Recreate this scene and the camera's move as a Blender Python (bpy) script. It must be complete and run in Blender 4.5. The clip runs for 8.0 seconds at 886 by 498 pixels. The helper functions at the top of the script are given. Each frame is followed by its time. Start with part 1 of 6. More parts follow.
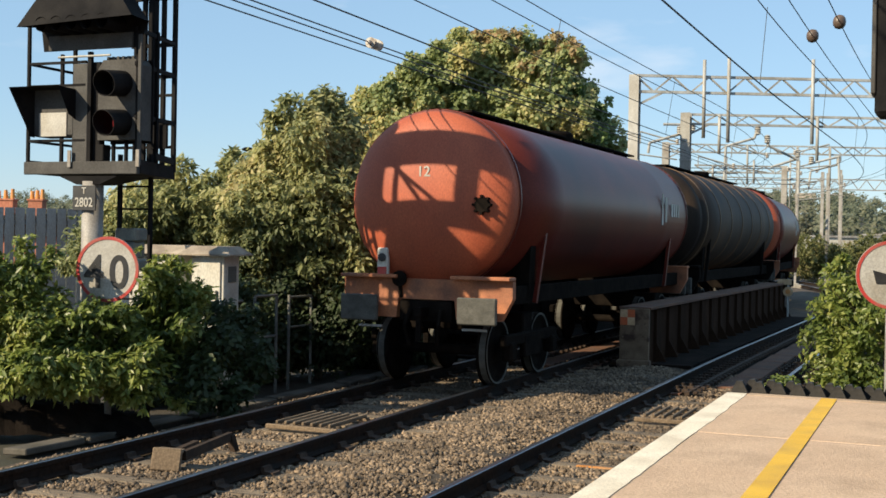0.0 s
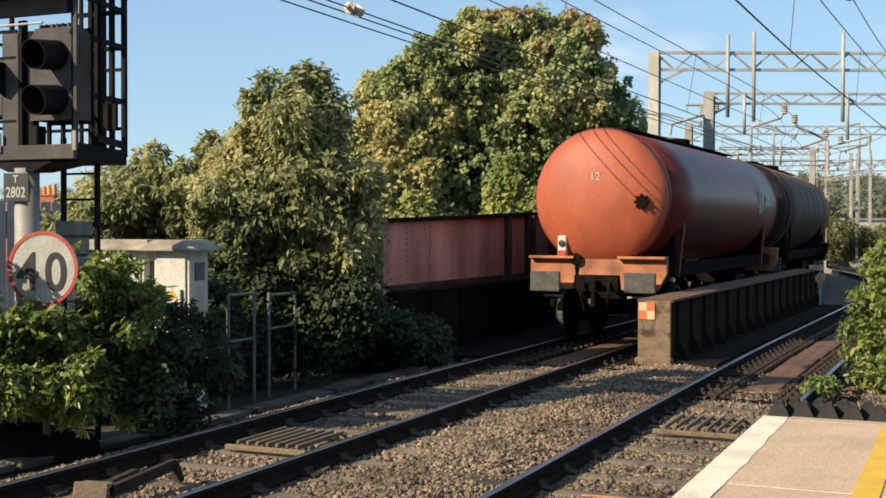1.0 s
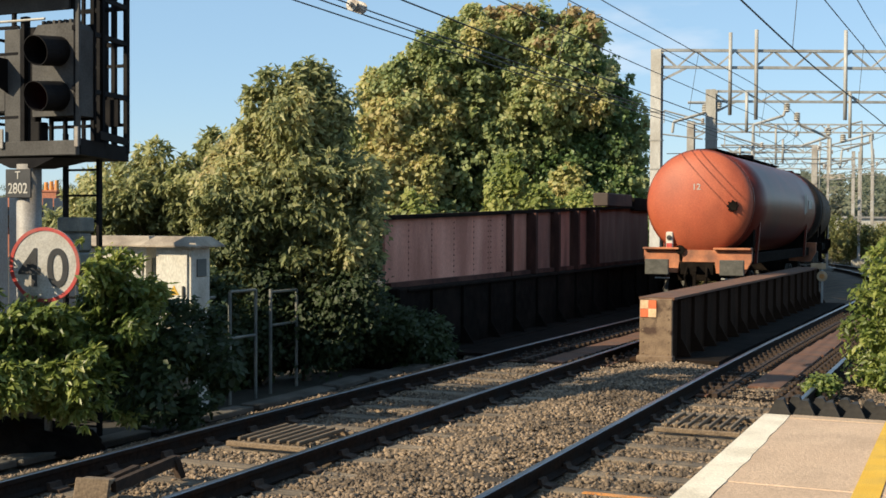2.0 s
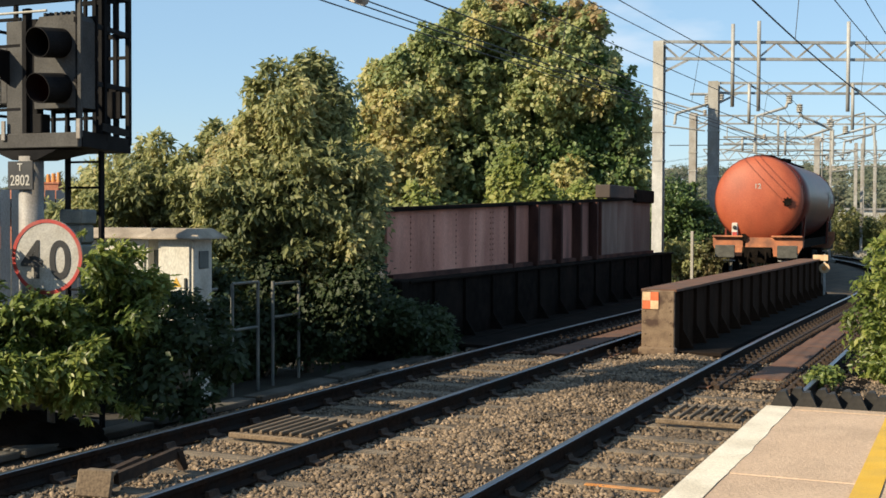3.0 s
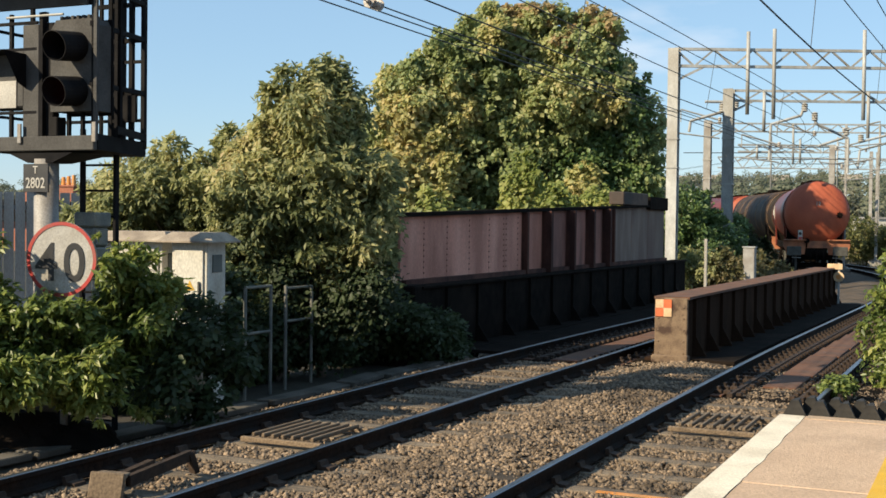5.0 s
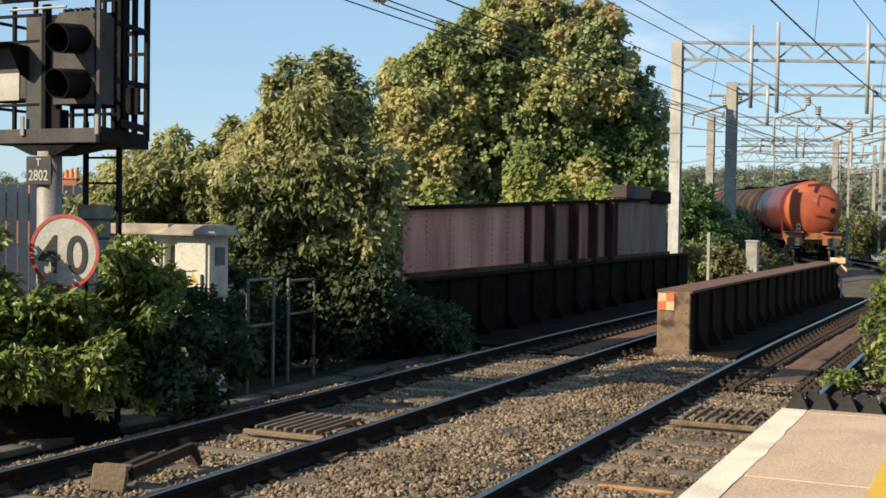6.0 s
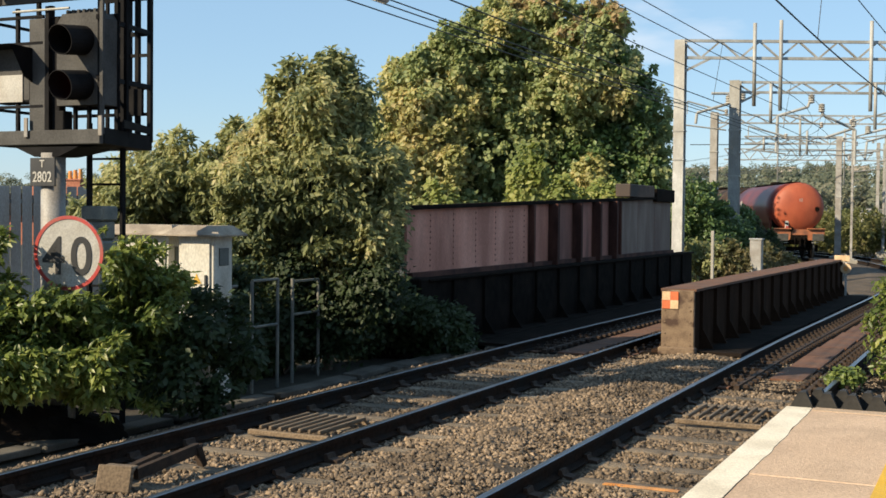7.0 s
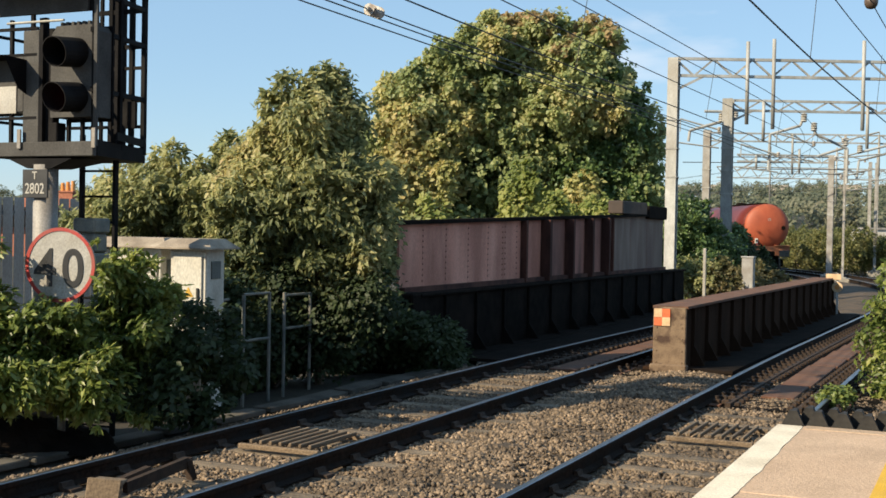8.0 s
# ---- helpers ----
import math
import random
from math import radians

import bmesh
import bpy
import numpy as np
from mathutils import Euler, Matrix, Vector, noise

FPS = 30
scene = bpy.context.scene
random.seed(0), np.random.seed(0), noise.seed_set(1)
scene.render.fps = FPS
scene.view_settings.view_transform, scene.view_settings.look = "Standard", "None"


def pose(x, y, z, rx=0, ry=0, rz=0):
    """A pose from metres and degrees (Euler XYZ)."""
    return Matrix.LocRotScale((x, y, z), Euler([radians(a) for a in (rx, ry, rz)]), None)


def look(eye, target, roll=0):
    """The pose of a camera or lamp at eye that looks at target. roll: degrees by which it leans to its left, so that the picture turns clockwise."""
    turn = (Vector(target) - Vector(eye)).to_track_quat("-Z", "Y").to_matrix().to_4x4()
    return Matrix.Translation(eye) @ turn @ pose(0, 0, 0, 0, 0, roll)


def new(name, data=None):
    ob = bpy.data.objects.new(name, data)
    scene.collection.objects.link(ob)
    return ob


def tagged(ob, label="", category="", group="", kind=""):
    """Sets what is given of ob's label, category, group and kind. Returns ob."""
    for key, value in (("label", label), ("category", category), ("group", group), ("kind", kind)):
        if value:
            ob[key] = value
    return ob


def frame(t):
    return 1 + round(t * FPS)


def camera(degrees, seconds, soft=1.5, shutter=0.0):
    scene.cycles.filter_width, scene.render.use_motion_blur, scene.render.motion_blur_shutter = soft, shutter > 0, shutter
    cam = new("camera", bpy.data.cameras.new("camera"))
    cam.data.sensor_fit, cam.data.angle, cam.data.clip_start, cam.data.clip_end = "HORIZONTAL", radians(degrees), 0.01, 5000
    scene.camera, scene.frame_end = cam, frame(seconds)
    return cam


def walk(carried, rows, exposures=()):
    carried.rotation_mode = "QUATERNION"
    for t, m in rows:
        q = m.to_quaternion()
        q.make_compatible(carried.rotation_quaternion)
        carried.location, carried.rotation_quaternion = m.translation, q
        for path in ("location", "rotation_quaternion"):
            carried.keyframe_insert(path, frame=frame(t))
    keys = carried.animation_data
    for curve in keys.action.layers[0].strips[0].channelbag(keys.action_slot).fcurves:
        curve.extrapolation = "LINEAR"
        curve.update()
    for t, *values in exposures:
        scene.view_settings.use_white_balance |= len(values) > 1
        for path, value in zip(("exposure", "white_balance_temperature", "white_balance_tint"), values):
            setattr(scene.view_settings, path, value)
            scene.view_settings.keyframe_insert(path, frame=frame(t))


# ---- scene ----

# World: y runs along the railway, x to the right of it, z = 0 at the top of the rails.
cam = camera(40.07, 8.0, soft=1.6)
EYE = 2.02
ROWS = [
    (0.0, 0.352, -1.898, 2.022, -0.489, -1.036, 22.415),
    (0.5, 0.136, -0.715, 2.031, -0.890, -0.432, 23.115),
    (1.0, 0.0, 0.0, EYE, -1.007, -0.120, 23.563),
    (1.5, 0.0, 0.0, EYE, -1.002, -0.256, 23.599),
    (3.0, 0.0, 0.0, EYE, -1.524, -0.253, 23.748),
    (3.5, 0.0, 0.0, EYE, -1.416, -0.139, 24.026),
    (4.0, 0.0, 0.0, EYE, -1.218, -0.176, 24.153),
    (4.5, 0.0, 0.0, EYE, -1.190, -0.480, 24.250),
    (6.0, 0.0, 0.0, EYE, -1.586, -0.809, 24.508),
    (6.5, 0.0, 0.0, EYE, -1.779, -0.728, 24.428),
    (7.0, 0.0, 0.0, EYE, -1.609, -0.539, 24.677),
    (7.5, 0.0, 0.0, EYE, -1.133, -0.761, 24.431),
    (8.0, 0.0, 0.0, EYE, -0.888, -1.038, 24.331),
]
walk(cam, [(t, pose(x, y, z, 90 + pitch, roll, yaw)) for t, x, y, z, pitch, roll, yaw in ROWS])

# ---- light ----
SUN_AZ, SUN_EL = radians(216.0), radians(31.5)   # clockwise from +y; behind the camera and to its left
world = bpy.data.worlds.new("sky")
scene.world = world
world.use_nodes = True
wn, wl = world.node_tree.nodes, world.node_tree.links
wn.clear()
sky = wn.new("ShaderNodeTexSky")
sky.sky_type, sky.sun_disc = "NISHITA", False
sky.sun_elevation, sky.sun_rotation = SUN_EL, SUN_AZ
sky.air_density, sky.dust_density, sky.ozone_density = 1.0, 0.15, 3.0
bg = wn.new("ShaderNodeBackground")
bg.inputs["Strength"].default_value = 0.094
wout = wn.new("ShaderNodeOutputWorld")
# thin fair-weather clouds all round the sky
wco = wn.new("ShaderNodeTexCoord")
wmap = wn.new("ShaderNodeMapping")
wmap.inputs["Scale"].default_value = (1.0, 1.0, 3.6)
wmap.inputs["Location"].default_value = (0.35, 0.1, 0.0)
wnoise = wn.new("ShaderNodeTexNoise")
wnoise.inputs["Scale"].default_value, wnoise.inputs["Detail"].default_value = 4.2, 7.0
wramp = wn.new("ShaderNodeValToRGB")
wramp.color_ramp.elements[0].position, wramp.color_ramp.elements[1].position = 0.66, 0.92
wmix = wn.new("ShaderNodeMixRGB")
wmix.inputs["Color2"].default_value = (6.6, 6.8, 7.2, 1)
wl.new(wco.outputs["Generated"], wmap.inputs["Vector"])
wl.new(wmap.outputs[0], wnoise.inputs["Vector"])
wl.new(wnoise.outputs["Fac"], wramp.inputs["Fac"])
wl.new(wramp.outputs["Color"], wmix.inputs["Fac"])
even = wn.new("ShaderNodeMixRGB")   # a light haze evens the blue out
even.inputs["Fac"].default_value = 0.55
even.inputs["Color2"].default_value = (2.7, 4.3, 5.9, 1)
wl.new(sky.outputs[0], even.inputs["Color1"])
wl.new(even.outputs[0], wmix.inputs["Color1"])
wl.new(wmix.outputs[0], bg.inputs["Color"])
wl.new(bg.outputs[0], wout.inputs["Surface"])

sun_data = bpy.data.lights.new("sun", "SUN")
sun_data.energy, sun_data.angle, sun_data.color = 5.0, radians(0.53), (1.0, 0.84, 0.59)
sun = new("sun", sun_data)
to_sun = Vector((math.sin(SUN_AZ) * math.cos(SUN_EL), math.cos(SUN_AZ) * math.cos(SUN_EL), math.sin(SUN_EL)))
sun.matrix_world = look(to_sun * 60, (0, 0, 0))
scene.view_settings.exposure = 0.66


# ---- materials ----
def surf(name, c1, c2, scale=8.0, rough=0.8, metal=0.0, bump=0.3, stain=None, stain_scale=1.2, stain_at=0.55,
         stain_soft=0.12, fine=60.0, rand=0.0, island=0.0, streak=(1, 1, 1), spec=0.5, coat=0.0):
    """A worn surface: two base tones by a coarse noise, a fine grain in colour and relief, and stains with their own shape."""
    m = bpy.data.materials.new(name)
    m.use_nodes = True
    n, l = m.node_tree.nodes, m.node_tree.links
    b = n["Principled BSDF"]
    co = n.new("ShaderNodeTexCoord")
    mp = n.new("ShaderNodeMapping")
    mp.inputs["Scale"].default_value = streak
    l.new(co.outputs["Object"], mp.inputs["Vector"])
    a = n.new("ShaderNodeTexNoise")
    a.inputs["Scale"].default_value, a.inputs["Detail"].default_value = scale, 5
    l.new(mp.outputs[0], a.inputs["Vector"])
    r = n.new("ShaderNodeValToRGB")
    r.color_ramp.elements[0].position, r.color_ramp.elements[1].position = 0.32, 0.68
    r.color_ramp.elements[0].color, r.color_ramp.elements[1].color = (*c1, 1), (*c2, 1)
    l.new(a.outputs["Fac"], r.inputs["Fac"])
    colour = r.outputs["Color"]
    g = n.new("ShaderNodeTexNoise")
    g.inputs["Scale"].default_value, g.inputs["Detail"].default_value = fine, 3
    l.new(mp.outputs[0], g.inputs["Vector"])
    if stain:
        s = n.new("ShaderNodeTexNoise")
        s.inputs["Scale"].default_value, s.inputs["Detail"].default_value = stain_scale, 8
        l.new(mp.outputs[0], s.inputs["Vector"])
        sr = n.new("ShaderNodeValToRGB")
        sr.color_ramp.elements[0].position = stain_at - stain_soft
        sr.color_ramp.elements[1].position = stain_at + stain_soft
        l.new(s.outputs["Fac"], sr.inputs["Fac"])
        mx = n.new("ShaderNodeMixRGB")
        mx.inputs["Color2"].default_value = (*stain, 1)
        l.new(sr.outputs["Color"], mx.inputs["Fac"])
        l.new(colour, mx.inputs["Color1"])
        colour = mx.outputs[0]
    gm = n.new("ShaderNodeMapRange")
    gm.inputs["From Min"].default_value, gm.inputs["From Max"].default_value = 0.3, 0.7
    gm.inputs["To Min"].default_value, gm.inputs["To Max"].default_value = 0.8, 1.2
    l.new(g.outputs["Fac"], gm.inputs["Value"])
    value = gm.outputs[0]
    for weight, node, out in ((rand, "ShaderNodeObjectInfo", "Random"), (island, "ShaderNodeNewGeometry", "Random Per Island")):
        if weight:
            o = n.new(node)
            k = n.new("ShaderNodeMapRange")
            k.inputs["To Min"].default_value, k.inputs["To Max"].default_value = 1 - weight, 1 + weight
            l.new(o.outputs[out], k.inputs["Value"])
            mm = n.new("ShaderNodeMath")
            mm.operation = "MULTIPLY"
            l.new(value, mm.inputs[0])
            l.new(k.outputs[0], mm.inputs[1])
            value = mm.outputs[0]
    hs = n.new("ShaderNodeHueSaturation")
    l.new(value, hs.inputs["Value"])
    l.new(colour, hs.inputs["Color"])
    l.new(hs.outputs[0], b.inputs["Base Color"])
    b.inputs["Roughness"].default_value, b.inputs["Metallic"].default_value = rough, metal
    b.inputs["Specular IOR Level"].default_value = spec
    b.inputs["Coat Weight"].default_value = coat
    if bump:
        bp = n.new("ShaderNodeBump")
        bp.inputs["Strength"].default_value, bp.inputs["Distance"].default_value = bump, 0.01
        l.new(g.outputs["Fac"], bp.inputs["Height"])
        l.new(bp.outputs[0], b.inputs["Normal"])
    return m


def leafy(name, tones, rough=0.55, through_light=0.48, patch=0.8, swing=0.27):
    """Leaves: each leaf takes one of the tones; some light passes through."""
    m = bpy.data.materials.new(name)
    m.use_nodes = True
    n, l = m.node_tree.nodes, m.node_tree.links
    b = n["Principled BSDF"]
    geo = n.new("ShaderNodeNewGeometry")
    r = n.new("ShaderNodeValToRGB")
    r.color_ramp.interpolation = "LINEAR"
    while len(r.color_ramp.elements) < len(tones):
        r.color_ramp.elements.new(0.5)
    for i, c in enumerate(tones):
        r.color_ramp.elements[i].position = i / (len(tones) - 1)
        r.color_ramp.elements[i].color = (*c, 1)
    # whole branches turn colour together: a coarse noise shifts each leaf's own chance
    co = n.new("ShaderNodeTexCoord")
    a = n.new("ShaderNodeTexNoise")
    a.inputs["Scale"].default_value, a.inputs["Detail"].default_value = patch, 3.0
    l.new(co.outputs["Object"], a.inputs["Vector"])
    mr = n.new("ShaderNodeMapRange")
    mr.inputs["From Min"].default_value, mr.inputs["From Max"].default_value = 0.3, 0.7
    mr.inputs["To Min"].default_value, mr.inputs["To Max"].default_value = 0.05 - swing, 0.05 + swing
    l.new(a.outputs["Fac"], mr.inputs["Value"])
    k = n.new("ShaderNodeMath")
    k.operation = "MULTIPLY_ADD"
    k.inputs[1].default_value = 0.9 - swing
    l.new(geo.outputs["Random Per Island"], k.inputs[0])
    l.new(mr.outputs[0], k.inputs[2])
    l.new(k.outputs[0], r.inputs["Fac"])
    l.new(r.outputs["Color"], b.inputs["Base Color"])
    b.inputs["Roughness"].default_value = rough
    t = n.new("ShaderNodeBsdfTranslucent")
    l.new(r.outputs["Color"], t.inputs["Color"])
    mix = n.new("ShaderNodeMixShader")
    mix.inputs["Fac"].default_value = through_light
    l.new(b.outputs[0], mix.inputs[1])
    l.new(t.outputs[0], mix.inputs[2])
    l.new(mix.outputs[0], n["Material Output"].inputs["Surface"])
    return m


M_EARTH = surf("earth", (0.0216, 0.018, 0.0144), (0.049, 0.0403, 0.0302), 3, 0.95, bump=0.8, stain=(0.0288, 0.0324, 0.0158), stain_scale=0.25, fine=30)
M_BED = surf("ballast_bed", (0.0573, 0.0391, 0.0245), (0.125, 0.0887, 0.0557), 22, 0.95, bump=1.0, stain=(0.0365, 0.0286, 0.0208), stain_scale=1.4, fine=45)
M_STONE = surf("ballast_stone", (0.125, 0.0909, 0.0605), (0.253, 0.185, 0.125), 9, 0.9, bump=0.4, island=0.6, stain=(0.0981, 0.0718, 0.0491), stain_scale=0.9)
M_SLEEPER = surf("old_timber", (0.118, 0.0882, 0.0605), (0.26, 0.202, 0.139), 6, 0.9, bump=0.6, streak=(0.5, 8, 8), rand=0.25, stain=(0.042, 0.0353, 0.0294), stain_scale=2.0)
M_RAIL = surf("rusty_rail", (0.014, 0.010, 0.008), (0.034, 0.021, 0.015), 18, 0.95, 0.0, 0.5, stain=(0.02, 0.018, 0.017), stain_scale=3, spec=0.08)
M_RAILTOP = surf("polished_rail_head", (0.2, 0.2, 0.21), (0.32, 0.32, 0.33), 10, 0.36, 1.0, 0.05, streak=(1, 0.05, 1))
M_IRON = surf("rusted_iron", (0.024, 0.0156, 0.0108), (0.06, 0.036, 0.0228), 14, 0.85, 0.25, 0.5, rand=0.2)
# Girder sides turned from the sun: their shade is put into this brown.
M_GIRDER = surf("weathered_girder_shaded_side", (0.02, 0.012, 0.008), (0.05, 0.028, 0.018), 3.5, 0.95, 0.0, 0.4, spec=0.04, stain=(0.035, 0.02, 0.013), stain_scale=1.6, streak=(1, 1, 0.35))
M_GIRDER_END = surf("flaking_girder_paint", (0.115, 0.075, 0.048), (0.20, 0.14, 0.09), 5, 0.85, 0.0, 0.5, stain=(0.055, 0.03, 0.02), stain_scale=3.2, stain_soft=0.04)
M_PINK = surf("faded_red_oxide_paint", (0.56, 0.24, 0.17), (0.66, 0.32, 0.235), 2.5, 0.75, 0.0, 0.3, stain=(0.36, 0.145, 0.10), stain_scale=1.5, streak=(1, 1, 0.25), rand=0.12)
M_PINKDARK = surf("dark_red_oxide_paint", (0.24, 0.105, 0.08), (0.36, 0.165, 0.125), 3, 0.8, 0.0, 0.3, stain=(0.12, 0.055, 0.045), stain_scale=1.7, streak=(1, 1, 0.3), rand=0.15)
M_RIB = surf("dark_red_rib_paint", (0.035, 0.016, 0.013), (0.07, 0.03, 0.023), 4, 0.85, 0.0, 0.3, stain=(0.10, 0.045, 0.033), stain_scale=2.0, streak=(1, 1, 0.3), spec=0.2)
M_GREYPANEL = surf("grey_patched_panel", (0.155, 0.112, 0.09), (0.225, 0.168, 0.135), 3, 0.8, 0.0, 0.3, stain=(0.12, 0.075, 0.06), stain_scale=1.6, streak=(1, 1, 0.3))
# Near-black with girder and deck shade in it; also sheeting and a roof.
M_SHADEBLACK = surf("near_black_with_shade", (0.006, 0.005, 0.0045), (0.015, 0.012, 0.010), 5, 0.9, 0.0, 0.4, stain=(0.022, 0.016, 0.013), stain_scale=1.2, stain_at=0.62, spec=0.04)
M_ASPHALT = surf("platform_asphalt", (0.445, 0.315, 0.218), (0.521, 0.382, 0.273), 1.3, 0.95, bump=0.5, fine=85, stain=(0.386, 0.277, 0.193), stain_scale=2.2, rand=0.05)
M_KERB = surf("buff_kerb_stone", (0.36, 0.265, 0.185), (0.45, 0.335, 0.24), 2.5, 0.95, bump=0.7, fine=70, stain=(0.27, 0.20, 0.14), stain_scale=3.0)
M_WHITELINE = surf("white_platform_paint", (0.672, 0.605, 0.479), (0.731, 0.672, 0.554), 4, 0.8, bump=0.3, fine=120, stain=(0.571, 0.504, 0.395), stain_scale=3.5)
M_YELLOW = surf("yellow_line_paint", (0.605, 0.353, 0.0252), (0.672, 0.42, 0.042), 5, 0.75, bump=0.25, fine=160, stain=(0.462, 0.286, 0.0504), stain_scale=3)
M_CONCRETE = surf("concrete", (0.286, 0.269, 0.235), (0.403, 0.378, 0.336), 3, 0.9, bump=0.4, stain=(0.202, 0.185, 0.16), stain_scale=1.5, streak=(1, 1, 0.4))
M_BRICK = surf("red_brick", (0.30, 0.10, 0.06), (0.42, 0.17, 0.10), 6, 0.9, bump=0.5, rand=0.2)
M_RUBBER = surf("black_rubber", (0.01, 0.01, 0.011), (0.02, 0.019, 0.019), 6, 0.9, bump=0.3, stain=(0.035, 0.032, 0.028), stain_scale=3)
M_SIGBLACK = surf("black_signal_paint", (0.006, 0.006, 0.007), (0.011, 0.0105, 0.012), 5, 0.75, 0.0, 0.15, stain=(0.017, 0.016, 0.016), stain_scale=3, spec=0.08)
M_SIGFACE = surf("weathered_matt_black_face", (0.0588, 0.0571, 0.0554), (0.084, 0.0815, 0.0781), 4, 0.8, bump=0.15, stain=(0.0462, 0.0437, 0.042), stain_scale=3, spec=0.3)
M_GALV = surf("galvanised_steel", (0.319, 0.319, 0.307), (0.437, 0.437, 0.42), 7, 0.6, 0.1, 0.15, stain=(0.244, 0.227, 0.197), stain_scale=1.2, streak=(1, 1, 0.4), rand=0.1)
M_POST = surf("grey_post_paint", (0.252, 0.244, 0.235), (0.336, 0.328, 0.311), 5, 0.6, 0.1, 0.15, stain=(0.202, 0.176, 0.151), stain_scale=2)
M_WHITE = surf("white_enamel", (0.353, 0.34, 0.315), (0.445, 0.433, 0.403), 4, 0.5, bump=0.08, stain=(0.277, 0.252, 0.21), stain_scale=2.5)
M_REDSIGN = surf("red_sign_enamel", (0.36, 0.035, 0.03), (0.46, 0.055, 0.045), 4, 0.45, bump=0.05, stain=(0.30, 0.09, 0.07), stain_scale=5)
M_BLACKPAINT = surf("black_sign_paint", (0.012, 0.012, 0.014), (0.025, 0.025, 0.026), 6, 0.5, bump=0.05)
M_ORANGE = surf("orange_paint", (0.605, 0.21, 0.0336), (0.672, 0.302, 0.0672), 7, 0.7, bump=0.2, stain=(0.462, 0.235, 0.101), stain_scale=4)
M_MARKRED = surf("red_orange_marker_paint", (0.504, 0.101, 0.0336), (0.571, 0.143, 0.0504), 7, 0.7, bump=0.2, stain=(0.378, 0.109, 0.0504), stain_scale=4)
M_CABDARK = surf("dingy_grey_cabinet_paint", (0.20, 0.20, 0.19), (0.30, 0.295, 0.275), 4, 0.7, bump=0.15, stain=(0.13, 0.12, 0.10), stain_scale=2.2, streak=(1, 1, 0.4))
M_RELAY = surf("green_grey_relay_paint", (0.09, 0.10, 0.095), (0.14, 0.15, 0.14), 5, 0.6, bump=0.1, stain=(0.20, 0.19, 0.16), stain_scale=2.5)
M_DIRTYLID = surf("dirty_dark_concrete", (0.075, 0.066, 0.055), (0.135, 0.12, 0.10), 4, 0.95, bump=0.4, stain=(0.05, 0.045, 0.035), stain_scale=2)
M_GRATE = surf("sunbleached_timber", (0.101, 0.0714, 0.0462), (0.227, 0.164, 0.105), 6, 0.9, bump=0.5, streak=(8, 0.6, 8), rand=0.2)
M_DARKBRICK = surf("dark_brown_brick", (0.07, 0.045, 0.035), (0.13, 0.085, 0.06), 5, 0.9, bump=0.4, stain=(0.05, 0.04, 0.035), stain_scale=0.7)
M_CREAM = surf("cream_paint", (0.554, 0.378, 0.218), (0.638, 0.462, 0.286), 7, 0.7, bump=0.2, stain=(0.42, 0.269, 0.151), stain_scale=4)
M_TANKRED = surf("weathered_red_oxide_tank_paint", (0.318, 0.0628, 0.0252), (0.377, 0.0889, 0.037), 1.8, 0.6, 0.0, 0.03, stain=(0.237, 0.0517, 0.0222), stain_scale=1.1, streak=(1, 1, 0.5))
# Flank and stay paint, darker than the sunlit end to hold their shade.
M_TANKSIDE = surf("shade_dark_grimy_maroon_paint", (0.10, 0.016, 0.011), (0.16, 0.032, 0.019), 1.3, 0.36, 0.0, 0.03, stain=(0.06, 0.016, 0.012), stain_scale=0.7, streak=(1, 0.5, 0.6), spec=0.16)
M_TANKBLACK = surf("oily_black_tank_paint", (0.014, 0.01, 0.009), (0.032, 0.024, 0.018), 2, 0.6, 0.0, 0.1, stain=(0.07, 0.042, 0.025), stain_scale=0.9, streak=(1, 1, 0.4), spec=0.15)
M_TANKSTRIPE = surf("brown_oil_streaks", (0.10, 0.06, 0.03), (0.17, 0.10, 0.05), 4, 0.6, bump=0.2)
M_FRAME = surf("wagon_frame_orange_paint", (0.353, 0.118, 0.0504), (0.437, 0.168, 0.0756), 4, 0.7, 0.0, 0.25, stain=(0.185, 0.0756, 0.042), stain_scale=2.5)
M_UNDER = surf("wagon_fitting_black", (0.006, 0.005, 0.0045), (0.014, 0.011, 0.009), 6, 0.95, 0.0, 0.3, spec=0.03)
M_BUFFER = surf("greasy_buffer_steel", (0.045, 0.044, 0.038), (0.085, 0.083, 0.072), 8, 0.75, 0.0, 0.2)
M_WIRE = surf("copper_wire_patina", (0.035, 0.035, 0.035), (0.07, 0.068, 0.065), 20, 0.6, 0.3, 0.0)
M_PORCELAIN = surf("brown_white_porcelain", (0.5, 0.48, 0.45), (0.64, 0.62, 0.58), 8, 0.35, bump=0.05, stain=(0.20, 0.16, 0.13), stain_scale=5)
M_BROWNGLAZE = surf("brown_glazed_porcelain", (0.10, 0.065, 0.045), (0.17, 0.12, 0.085), 8, 0.4, bump=0.05, stain=(0.07, 0.05, 0.04), stain_scale=5)
M_DECK = surf("rusty_deck_plate", (0.095, 0.042, 0.023), (0.165, 0.075, 0.04), 4, 0.9, 0.0, 0.4, stain=(0.084, 0.0487, 0.0336), stain_scale=2.2, rand=0.15)
M_CABINET = surf("pale_cabinet_paint", (0.487, 0.47, 0.42), (0.588, 0.571, 0.512), 4, 0.6, bump=0.1, stain=(0.336, 0.302, 0.244), stain_scale=2.2, streak=(1, 1, 0.4))
